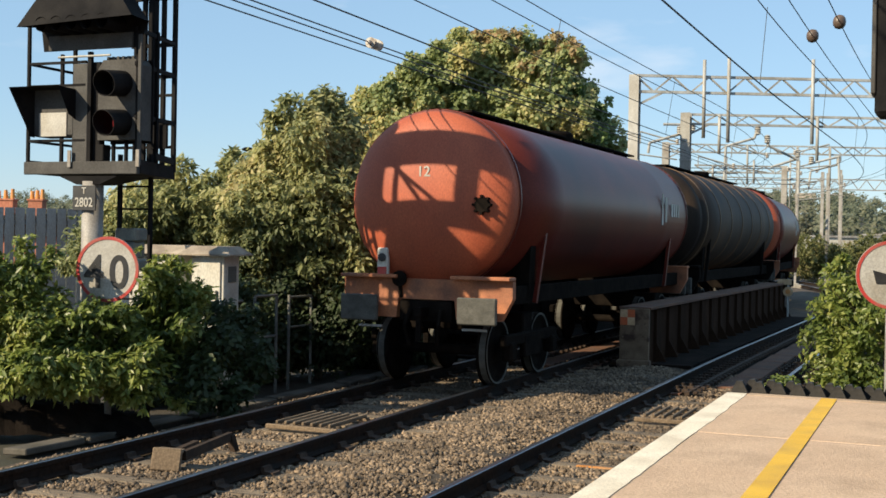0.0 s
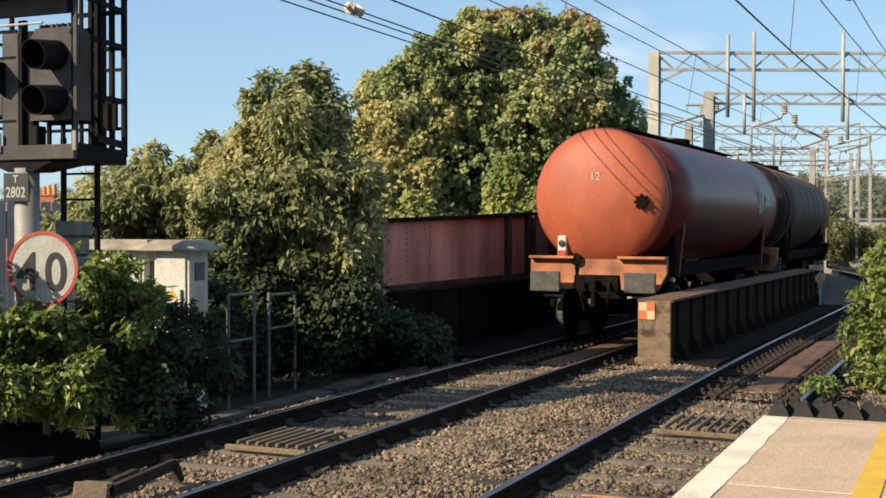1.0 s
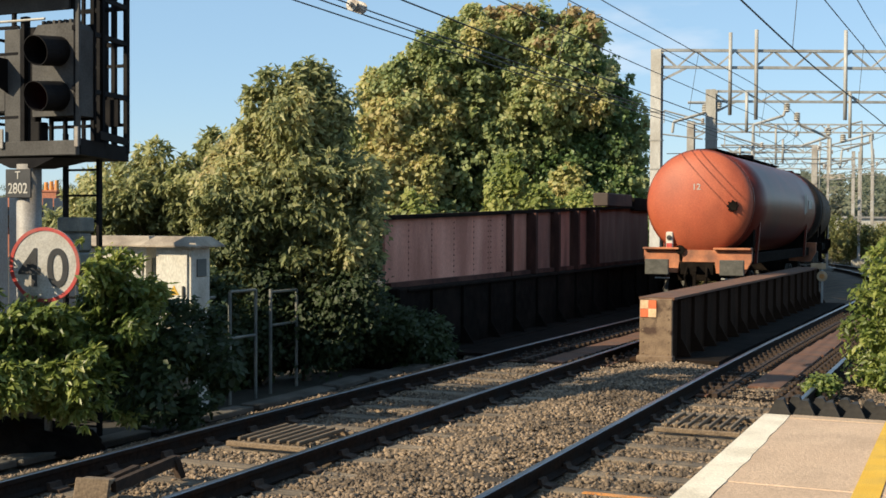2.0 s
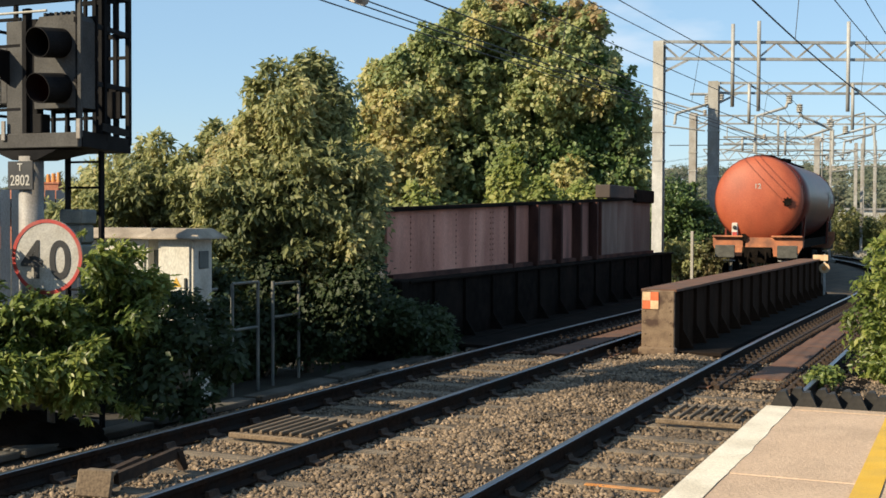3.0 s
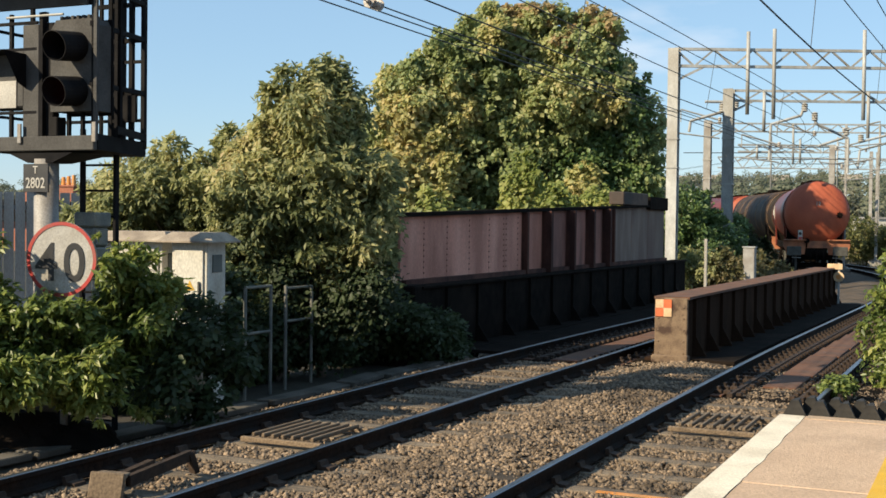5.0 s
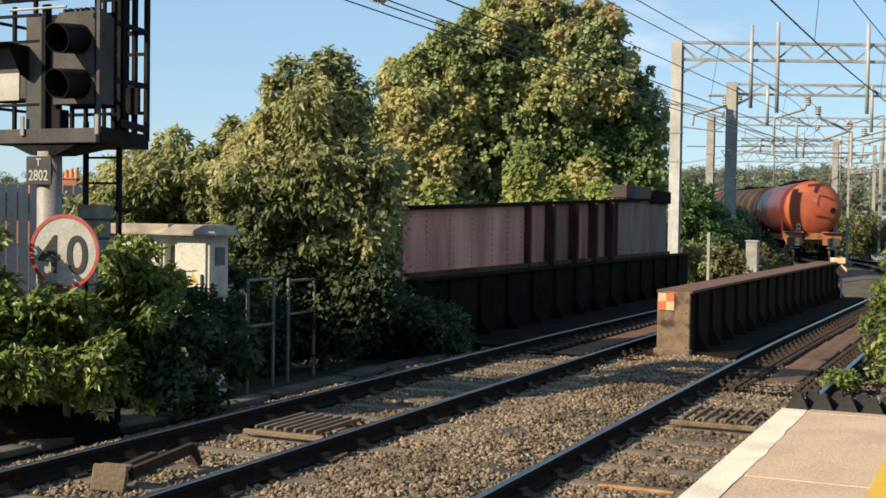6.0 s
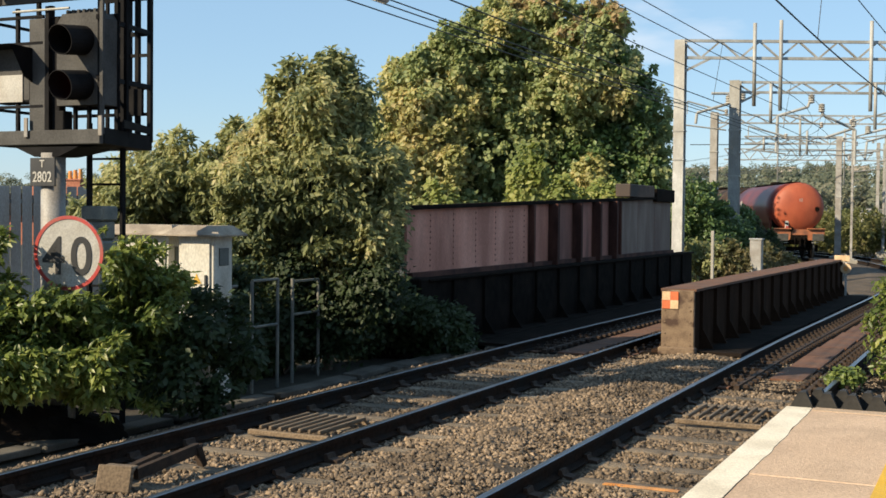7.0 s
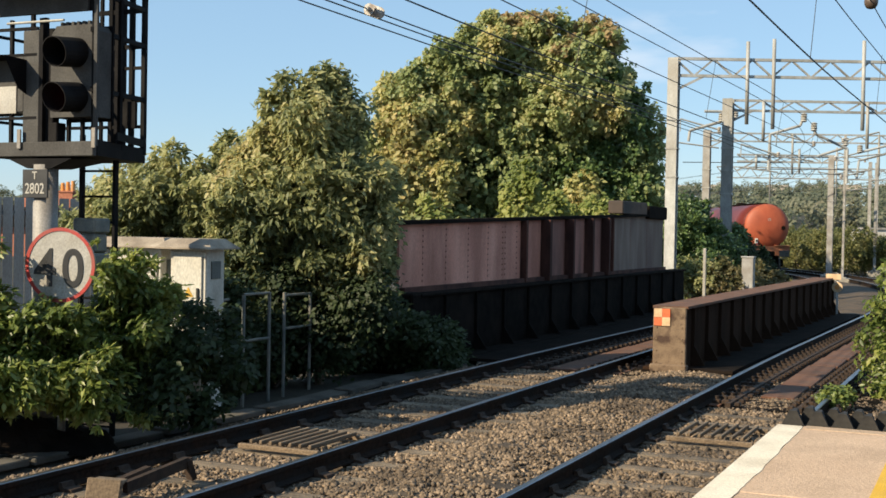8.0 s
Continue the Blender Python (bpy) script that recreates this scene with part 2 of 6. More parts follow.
M_CABROOF = surf("lichened_cabinet_roof", (0.319, 0.269, 0.21), (0.403, 0.344, 0.277), 5, 0.8, bump=0.2, stain=(0.185, 0.151, 0.118), stain_scale=2.4)
M_PALISADE = surf("grey_blue_steel_sheet", (0.20, 0.24, 0.28), (0.28, 0.32, 0.36), 2, 0.55, 0.2, 0.1, stain=(0.16, 0.17, 0.18), stain_scale=0.8, streak=(1, 1, 0.3))
M_BARK = surf("bark", (0.07, 0.052, 0.038), (0.14, 0.11, 0.08), 6, 0.95, bump=0.9, streak=(3, 3, 0.6))
M_DRYGRASS = leafy("dry_grass", [(0.09, 0.10, 0.04), (0.16, 0.145, 0.06), (0.24, 0.20, 0.10), (0.18, 0.13, 0.075)])
L_TREE = leafy("tree_leaves", [(0.19, 0.237, 0.095), (0.275, 0.328, 0.128), (0.389, 0.418, 0.18), (0.494, 0.475, 0.218), (0.551, 0.475, 0.237), (0.494, 0.351, 0.18)], patch=0.34, swing=0.42)
L_GOLD = leafy("golden_leaves", [(0.313, 0.331, 0.12), (0.478, 0.451, 0.184), (0.589, 0.497, 0.23), (0.534, 0.386, 0.184)], patch=0.6)
L_CLIMBER = leafy("ivy_leaves", [(0.069, 0.115, 0.0403), (0.127, 0.196, 0.0633), (0.23, 0.299, 0.103)], 0.4, 0.35)
L_RUSSET = leafy("russet_leaves", [(0.26, 0.22, 0.10), (0.38, 0.29, 0.14), (0.46, 0.31, 0.16), (0.42, 0.38, 0.16)])
L_ASH = leafy("shrub_leaves", [(0.146, 0.175, 0.078), (0.283, 0.302, 0.126), (0.458, 0.448, 0.204), (0.565, 0.487, 0.253), (0.487, 0.332, 0.195)], patch=0.6, swing=0.4)
L_IVY = leafy("bramble_leaves", [(0.0772, 0.116, 0.027), (0.177, 0.231, 0.0541), (0.325, 0.356, 0.0927), (0.464, 0.433, 0.155)], 0.4, patch=1.3, swing=0.35)
L_YELLOW = leafy("yellowing_leaves", [(0.136, 0.178, 0.0425), (0.246, 0.289, 0.0723), (0.357, 0.365, 0.102), (0.306, 0.264, 0.0935)], patch=0.7)
L_SCRUB = leafy("scrub_leaves", [(0.13, 0.145, 0.05), (0.21, 0.215, 0.075), (0.31, 0.27, 0.11), (0.26, 0.18, 0.09)], patch=0.5, swing=0.35)
# Paled, greyed tones put the haze of distance into the leaf colour.
L_FAR = leafy("hazed_far_wood_leaves", [(0.10, 0.125, 0.085), (0.15, 0.17, 0.11), (0.21, 0.215, 0.145), (0.26, 0.24, 0.165)], patch=0.03, swing=0.35)
# Dark ivy, and undergrowth whose shade is put into the leaf colour.
L_DARK = leafy("dark_and_shaded_leaves", [(0.0308, 0.0504, 0.0196), (0.056, 0.084, 0.0336), (0.105, 0.133, 0.0504)])


# ---- mesh tools ----
class Shape:
    """Collects faces for one mesh."""

    def __init__(self):
        self.v, self.f = [], []

    def add(self, verts, faces):
        k = len(self.v)
        self.v += [tuple(p) for p in verts]
        self.f += [tuple(i + k for i in q) for q in faces]
        return self

    def box(self, c, s, m=None, bevel=0.0):
        """A box of size s about c, turned by the matrix m; bevel chamfers every edge."""
        h = [a / 2 for a in s]
        e = min(bevel, *(a * 0.45 for a in h)) if bevel else 0
        pts, faces = [], []
        if not e:
            for i in range(8):
                pts.append(((1 if i & 1 else -1) * h[0], (1 if i & 2 else -1) * h[1], (1 if i & 4 else -1) * h[2]))
            faces = [(0, 2, 3, 1), (4, 5, 7, 6), (0, 1, 5, 4), (2, 6, 7, 3), (0, 4, 6, 2), (1, 3, 7, 5)]
        else:
            for i in range(8):
                g = [1 if i & (1 << a) else -1 for a in range(3)]
                for a in range(3):
                    pts.append(tuple(g[k] * (h[k] if k == a else h[k] - e) for k in range(3)))
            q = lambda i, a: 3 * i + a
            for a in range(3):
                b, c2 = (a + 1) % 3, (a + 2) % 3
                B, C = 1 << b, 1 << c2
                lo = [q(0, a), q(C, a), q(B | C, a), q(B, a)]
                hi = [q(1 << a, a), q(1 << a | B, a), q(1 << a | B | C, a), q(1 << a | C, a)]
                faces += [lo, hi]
                for i in range(8):
                    if not i & (1 << a):
                        j = i | (1 << a)
                        flip = bool(i & B) ^ bool(i & C)
                        f = [q(i, b), q(j, b), q(j, c2), q(i, c2)]
                        faces.append(f if flip else f[::-1])
            for i in range(8):
                f = [q(i, 0), q(i, 1), q(i, 2)]
                faces.append(f if bin(i).count("1") % 2 else f[::-1])
        cv = Vector(c)
        return self.add([(m @ Vector(p) if m else Vector(p)) + cv for p in pts], faces)

    def tube(self, p0, p1, r0, r1=None, n=10, caps=True):
        p0, p1 = Vector(p0), Vector(p1)
        r1 = r0 if r1 is None else r1
        d = (p1 - p0).normalized()
        u = d.orthogonal().normalized()
        w = d.cross(u)
        ring = [(u * math.cos(2 * math.pi * i / n) + w * math.sin(2 * math.pi * i / n)) for i in range(n)]
        pts = [p0 + a * r0 for a in ring] + [p1 + a * r1 for a in ring]
        faces = [(i, (i + 1) % n, n + (i + 1) % n, n + i) for i in range(n)]
        if caps:
            faces += [tuple(range(n))[::-1], tuple(range(n, 2 * n))]
        return self.add(pts, faces)

    def bar(self, p0, p1, w, d=None, up=(0, 0, 1)):
        """A square bar from p0 to p1."""
        p0, p1 = Vector(p0), Vector(p1)
        d = w if d is None else d
        y = (p1 - p0)
        ln = y.length
        y.normalize()
        x = y.cross(Vector(up))
        if x.length < 1e-3:
            x = y.cross(Vector((1, 0, 0)))
        x.normalize()
        z = x.cross(y)
        m = Matrix((x, y, z)).transposed()
        return self.box((p0 + p1) / 2, (w, ln, d), m)

    def sweep(self, path, w, h):
        """A rectangular bar w wide and h high along a path of points, in one piece."""
        k = len(self.v)
        pts, faces = [], []
        for x, y, z in path:
            pts += [(x - w / 2, y, z - h / 2), (x + w / 2, y, z - h / 2), (x + w / 2, y, z + h / 2), (x - w / 2, y, z + h / 2)]
        for j in range(len(path) - 1):
            faces += [(4 * j + i, 4 * j + (i + 1) % 4, 4 * j + 4 + (i + 1) % 4, 4 * j + 4 + i) for i in range(4)]
        e = 4 * (len(path) - 1)
        faces += [(0, 1, 2, 3), (e + 3, e + 2, e + 1, e)]
        return self.add(pts, faces)

    def lathe(self, profile, n=32, axis="y", centre=(0, 0, 0), ends=True):
        """Turns (r, h) pairs about an axis; ends closes it with discs."""
        pts, faces = [], []
        for r, h in profile:
            for i in range(n):
                a = 2 * math.pi * i / n
                c, s = r * math.cos(a), r * math.sin(a)
                p = (c, h, s) if axis == "y" else (c, s, h) if axis == "z" else (h, c, s)
                pts.append((p[0] + centre[0], p[1] + centre[1], p[2] + centre[2]))
        for k in range(len(profile) - 1):
            for i in range(n):
                j = (i + 1) % n
                f = (k * n + i, k * n + j, (k + 1) * n + j, (k + 1) * n + i)
                faces.append(f[::-1] if axis == "y" else f)
        if not ends:
            return self.add(pts, faces)
        faces.append(tuple(range(n)) if axis == "y" else tuple(range(n))[::-1])
        last = tuple(range((len(profile) - 1) * n, len(profile) * n))
        faces.append(last[::-1] if axis == "y" else last)
        return self.add(pts, faces)

    def prism(self, outline, axis, lo, hi):
        """Extrudes a 2D outline along an axis. The outline lies in the two other axes, in order."""
        n = len(outline)
        pts = []
        for h in (lo, hi):
            for a, b in outline:
                pts.append({"x": (h, a, b), "y": (a, h, b), "z": (a, b, h)}[axis])
        faces = [(i, (i + 1) % n, n + (i + 1) % n, n + i) for i in range(n)] + [tuple(range(n))[::-1], tuple(range(n, 2 * n))]
        return self.add(pts, faces)

    def mesh(self, name, mat, smooth=False):
        me = bpy.data.meshes.new(name)
        me.from_pydata(self.v, [], self.f)
        bm = bmesh.new()
        bm.from_mesh(me)
        bmesh.ops.recalc_face_normals(bm, faces=bm.faces)
        bm.to_mesh(me)
        bm.free()
        me.materials.append(mat)
        if smooth:
            for p in me.polygons:
                p.use_smooth = len(p.vertices) == 4
        me.update()
        return me


def part(name, shape, mat, parent=None, label="", smooth=False, at=None):
    """One mesh object under a thing or a part."""
    me = shape if isinstance(shape, bpy.types.Mesh) else shape.mesh(name, mat, smooth)
    ob = new(name, me)
    if parent:
        ob.parent = parent
    if at is not None:
        ob.matrix_basis = at
    if label:
        ob["label"] = label
    return ob


def thing(name, at, label, category, group="", kind=""):
    ob = new(name)
    ob.empty_display_size = 0.2
    ob.matrix_basis = at if isinstance(at, Matrix) else pose(*at)
    return tagged(ob, label, category, group, kind)


def bulk(name, verts, tris, mat):
    """A mesh straight from arrays."""
    me = bpy.data.meshes.new(name)
    nv, nt = len(verts), len(tris)
    me.vertices.add(nv)
    me.vertices.foreach_set("co", np.asarray(verts, np.float32).ravel())
    me.loops.add(nt * 3)
    me.loops.foreach_set("vertex_index", np.asarray(tris, np.int32).ravel())
    me.polygons.add(nt)
    me.polygons.foreach_set("loop_start", np.arange(0, nt * 3, 3, dtype=np.int32))
    me.update(calc_edges=True)
    me.materials.append(mat)
    return me


def leaves(name, clumps, count, size, mat, seed, droop=0.3, per=26, shell=0.55, ball=0.25, slim=0.30, turn=1.0):
    """Leaves on twigs that fill ellipsoid clumps (x, y, z, rx, ry, rz), thicker towards the outside."""
    g = np.random.default_rng(seed)
    c = np.array(clumps, float)
    vol = (c[:, 3] * c[:, 4] * c[:, 5]) ** 0.66
    twigs = max(1, count // per)
    pick = g.choice(len(c), twigs, p=vol / vol.sum())
    d = g.normal(size=(twigs, 3))
    d /= np.linalg.norm(d, axis=1)[:, None]
    r = (shell + (1 - shell) * g.random(twigs)) * (1 + 0.05 * g.normal(size=twigs))
    tw = c[pick, :3] + d * r[:, None] * c[pick, 3:6]
    spread = (0.5 + 0.4 * g.random(twigs)) * ball * np.minimum(1.0, c[pick, 3:6].min(axis=1) / (2.2 * ball))
    k = np.repeat(np.arange(twigs), per)
    n = len(k)
    jit = g.normal(size=(n, 3))
    jit *= (1.55 * g.random(n) ** 0.4 / np.linalg.norm(jit, axis=1))[:, None]
    p = tw[k] + jit * spread[k][:, None]
    nor = d[k] * 0.35 + jit * 0.30 + g.normal(size=(n, 3)) * (0.38 + 0.5 * (1 - turn)) + turn * np.array([-0.30, -0.42, 0.52])   # leaves turn to the open light
    nor /= np.linalg.norm(nor, axis=1)[:, None]
    out = g.normal(size=(n, 3)) + d[k] * 0.6
    out[:, 2] -= droop
    out -= nor * (out * nor).sum(1)[:, None]
    out /= np.linalg.norm(out, axis=1)[:, None] + 1e-9
    side = np.cross(nor, out)
    ln = size * (0.6 + 0.8 * g.random(n))[:, None]
    w = ln * (slim * (0.85 + 0.35 * g.random(n)))[:, None]
    fold = w * 0.35
    v = np.stack([p, p + out * ln * 0.45 + side * w + nor * fold, p + out * ln, p + out * ln * 0.45 - side * w + nor * fold], 1)
    i = np.arange(n)[:, None] * 4
    t = np.concatenate([i + [0, 2, 1], i + [0, 3, 2]], 1).reshape(-1, 3)
    return bulk(name, v.reshape(-1, 3), t, mat)


def limbs(points, trunk_r, seed, foot):
    """A tapered trunk that forks to each of the points."""
    g = random.Random(seed)
    s = Shape()
    foot = Vector(foot)
    mid = Vector(points[0]) * 0.5 + foot * 0.5
    mid.x, mid.y = foot.x + (mid.x - foot.x) * 0.4, foot.y + (mid.y - foot.y) * 0.4
    s.tube(foot, foot.lerp(mid, 0.5) + Vector((0.05, 0.03, 0)), trunk_r, trunk_r * 0.8, 9)
    s.tube(foot.lerp(mid, 0.5) + Vector((0.05, 0.03, 0)), mid, trunk_r * 0.8, trunk_r * 0.6, 9)
    for p in points:
        p = Vector(p)
        k = mid.lerp(p, 0.45) + Vector((g.uniform(-.15, .15), g.uniform(-.15, .15), g.uniform(0, .25)))
        s.tube(mid, k, trunk_r * 0.45, trunk_r * 0.28, 7)
        s.tube(k, p, trunk_r * 0.28, trunk_r * 0.06, 6)
        for _ in range(4):
            q = p + Vector((g.uniform(-.7, .7), g.uniform(-.7, .7), g.uniform(-.3, .7)))
            s.tube(k.lerp(p, g.uniform(.3, .9)), q, trunk_r * 0.12, trunk_r * 0.03, 5)
    return s


def words(text, size, parent, at, mat, name="lettering", depth=0.003, squeeze=1.0):
    """Raised letters from the built-in font, centred."""
    cu = bpy.data.curves.new(name, "FONT")
    cu.offset = size * 0.012
    cu.body, cu.size, cu.extrude, cu.align_x, cu.align_y = text, size, depth, "CENTER", "CENTER"
    tmp = bpy.data.objects.new(name, cu)
    scene.collection.objects.link(tmp)
    bpy.context.view_layer.update()
    me = bpy.data.meshes.new_from_object(tmp.evaluated_get(bpy.context.evaluated_depsgraph_get()))
    bpy.data.objects.remove(tmp)
    me.transform(Matrix.Diagonal((squeeze, 1, 1, 1)))
    me.materials.clear()
    me.materials.append(mat)
    ob = new(name, me)
    ob.parent = parent
    ob.matrix_basis = at
    return ob


# ---- the line of the railway ----
LINE = [(-60, -6.2), (10, -6.2), (20, -6.15), (28, -5.97), (36, -5.82), (46, -6.1), (56, -7.5), (68, -11.1), (80, -16.8), (96, -26.5), (130, -49.0)]


def line_x(y, off=0.0):
    """x of the far track's centre, moved off metres to the right."""
    k = max(i for i in range(len(LINE) - 1) if LINE[i][0] <= y or i == 0)
    slope = lambda i: (LINE[min(i + 1, len(LINE) - 1)][1] - LINE[max(i - 1, 0)][1]) / (LINE[min(i + 1, len(LINE) - 1)][0] - LINE[max(i - 1, 0)][0])
    (y0, x0), (y1, x1) = LINE[k], LINE[k + 1]
    h, u = y1 - y0, (y - y0) / (y1 - y0)
    m0, m1 = slope(k) * h, slope(k + 1) * h
    x = (2 * u**3 - 3 * u**2 + 1) * x0 + (u**3 - 2 * u**2 + u) * m0 + (-2 * u**3 + 3 * u**2) * x1 + (u**3 - u**2) * m1
    return x + off


STEP = 0.5
ARC = [(-40.0, -40.0)]
while ARC[-1][1] < 128:
    s0, y0 = ARC[-1]
    ARC.append((s0 + math.hypot(STEP, line_x(y0 + STEP) - line_x(y0)), y0 + STEP))
ARC_S, ARC_Y = [a for a, _ in ARC], [b for _, b in ARC]


def along(s):
    """The point of the far track's centre at s metres along it (s = y on the straight)."""
    y = float(np.interp(s, ARC_S, ARC_Y))
    return Vector((line_x(y), y, 0))


NEAR = 3.6   # from the far track's centre to the near one's

# ---- ground, tracks, platform ----
def ground():
    xs = np.concatenate([np.linspace(-900, -60, 16), np.linspace(-50, 30, 81), np.linspace(40, 900, 16)])
    ys = np.concatenate([np.linspace(-300, -20, 8), np.linspace(-15, 90, 106), np.linspace(100, 1600, 26)])
    s = Shape()
    v = []
    for y in ys:
        for x in xs:
            z = -0.34 + 0.06 * noise.noise((x * 0.4, y * 0.4, 0))
            if y > 150:
                z += min(24.0, (y - 150) * 0.052) * (0.8 + 0.3 * noise.noise((x * 0.006, y * 0.006, 3)))
            v.append((x, y, z))
    w = len(xs)
    f = [(j * w + i, j * w + i + 1, (j + 1) * w + i + 1, (j + 1) * w + i) for j in range(len(ys) - 1) for i in range(w - 1)]
    s.add(v, f)
    ob = part("ground", s, M_EARTH)
    for p in ob.data.polygons:
        p.use_smooth = True
    tagged(ob, "dark trodden earth with weeds beside the railway", "ground", kind="structure")


def ballast():
    s = Shape()
    ys = [-20 + 0.25 * i for i in range(160)] + [20 + 1.0 * i for i in range(100)]
    offs = [-1.95, -1.7, -1.4, -0.75, 0, 0.75, 1.3, 1.8, 2.3, 2.85, 3.6, 4.35, 4.9, 5.3]
    prof = [-0.42, -0.24, -0.2, -0.195, -0.19, -0.195, -0.18, -0.11, -0.13, -0.195, -0.19, -0.195, -0.2, -0.3]
    v = []
    for y in ys:
        for o, z in zip(offs, prof):
            x = line_x(y, o)
            v.append((x, y, z + 0.03 * noise.noise((x * 1.7, y * 1.7, 0)) + 0.012 * noise.noise((x * 6, y * 6, 5))))
    w = len(offs)
    s.add(v, [(j * w + i, j * w + i + 1, (j + 1) * w + i + 1, (j + 1) * w + i) for j in range(len(ys) - 1) for i in range(w - 1)])
    bed = part("ballast_bed", s, M_BED)
    for p in bed.data.polygons:
        p.use_smooth = True
    tagged(bed, "brown grey bed of ballast under two tracks", "ballast", kind="structure")
    # loose stones on it
    g = np.random.default_rng(5)
    n = 120000
    y = 3.2 + 15.6 * g.random(n) ** 1.25
    o = g.uniform(-1.55, 5.2, n)
    x = -6.2 + o
    on_rail = (np.abs(np.abs(o) - 0.75) < 0.09) | (np.abs(np.abs(o - NEAR) - 0.75) < 0.09)
    phase = np.where(o < NEAR / 2, 3.3, 4.36)
    sleeper = np.abs(((y - phase) / 0.75) % 1 - 0.5) > 0.32
    between = ((np.abs(o) < 1.3) | (np.abs(o - NEAR) < 1.3))
    keep = ~on_rail & ~(between & sleeper & (g.random(n) < np.where(o < NEAR / 2, 0.88, 0.72)))
    x, y, o = x[keep], y[keep], o[keep]
    n = len(x)
    z = np.interp(o, offs, prof) + g.uniform(-0.012, 0.016, n)
    base = np.array([(1, 0, 0), (-1, 0, 0), (0, 1, 0), (0, -1, 0), (0, 0, 1), (0, 0, -1)], float)
    tri = np.array([(0, 2, 4), (2, 1, 4), (1, 3, 4), (3, 0, 4), (2, 0, 5), (1, 2, 5), (3, 1, 5), (0, 3, 5)])
    k = len(base)
    size = g.uniform(0.016, 0.036, n)[:, None, None]
    shape = base[None] * g.uniform(0.5, 1.3, (n, 1, 3)) * np.array([1, 1, 0.8]) + g.normal(size=(n, k, 3)) * 0.28
    a = g.uniform(0, 2 * np.pi, n)
    rot = np.zeros((n, 3, 3))
    rot[:, 0, 0], rot[:, 0, 1], rot[:, 1, 0], rot[:, 1, 1], rot[:, 2, 2] = np.cos(a), -np.sin(a), np.sin(a), np.cos(a), 1
    vv = np.einsum("nij,nkj->nki", rot, shape * size) + np.stack([x, y, z], 1)[:, None]
    tt = (tri[None] + np.arange(n)[:, None, None] * k)
    st = new("ballast_stones", bulk("ballast_stones", vv.reshape(-1, 3), tt.reshape(-1, 3), M_STONE))
    tagged(st, "loose angular grey brown ballast stones between the rails", "ballast", kind="stuff")


RAIL = [(-0.07, -0.16), (0.07, -0.16), (0.07, -0.148), (0.012, -0.125), (0.012, -0.05), (0.036, -0.04), (0.036, -0.008), (0.028, 0), (-0.028, 0), (-0.036, -0.008), (-0.036, -0.04), (-0.012, -0.05), (-0.012, -0.125), (-0.07, -0.148)]


def rail(off, y0=-20.0, y1=110.0):
    holder = thing("rail", (0, 0, 0), "long steel rail, rusty sides, polished running head", "rail", "rails of two tracks")
    ys = np.arange(y0, y1, 1.0)
    web, top = Shape(), Shape()
    n = len(RAIL)
    v, f = [], []
    for y in ys:
        x = line_x(y, off)
        v += [(x + a, y, b) for a, b in RAIL]
    for j in range(len(ys) - 1):
        f += [(j * n + i, j * n + (i + 1) % n, (j + 1) * n + (i + 1) % n, (j + 1) * n + i) for i in range(n)]
    f += [tuple(range(n)), tuple(range((len(ys) - 1) * n, len(ys) * n))]
    part("rail_body", web.add(v, f), M_RAIL, holder)
    v, f = [], []
    for y in ys:
        x = line_x(y, off)
        v += [(x - 0.033, y, -0.003), (x - 0.024, y, 0.0025), (x + 0.024, y, 0.0025), (x + 0.033, y, -0.003)]
    for j in range(len(ys) - 1):
        f += [(4 * j + i, 4 * j + i + 1, 4 * j + 5 + i, 4 * j + 4 + i) for i in range(3)]
    part("running_head", top.add(v, f), M_RAILTOP, holder, "polished steel running surface")


def sleepers():
    variants = []
    g = random.Random(4)
    for k in range(3):
        s = Shape()
        s.box((0, 0, 0), (2.6, 0.25, 0.13), bevel=0.012)
        s.v = [(x, y + 0.012 * noise.noise((x * 3, k, 1)), z + 0.010 * noise.noise((x * 4, y * 9, k))) for x, y, z in s.v]
        variants.append(s.mesh("sleeper", M_SLEEPER))
    chair = Shape().prism([(-0.18, 0.0), (0.18, 0.0), (0.17, 0.025), (0.09, 0.035), (0.075, 0.075), (0.045, 0.075), (0.045, 0.015), (-0.045, 0.015), (-0.045, 0.075), (-0.075, 0.075), (-0.09, 0.035), (-0.17, 0.025)], "y", -0.07, 0.07)
    chair = chair.mesh("rail_chair", M_IRON)
    for off in (0, NEAR):
        y = 3.3 if off == 0 else 4.36
        while y < (18.2 if off == 0 else 15.4):
            x = line_x(y, off)
            sl = thing("sleeper", (x + g.uniform(-.03, .03), y, -0.235, 0, 0, g.uniform(-.8, .8)), "weathered brown timber railway sleeper with iron chairs", "sleeper", "sleepers of the far track" if off == 0 else "sleepers of the near track")
            part("timber", variants[g.randrange(3)], None, sl)
            for sx in (-0.7525, 0.7525):
                part("rail_chair", chair, None, sl, at=pose(sx, 0, 0.065))
            y += 0.75


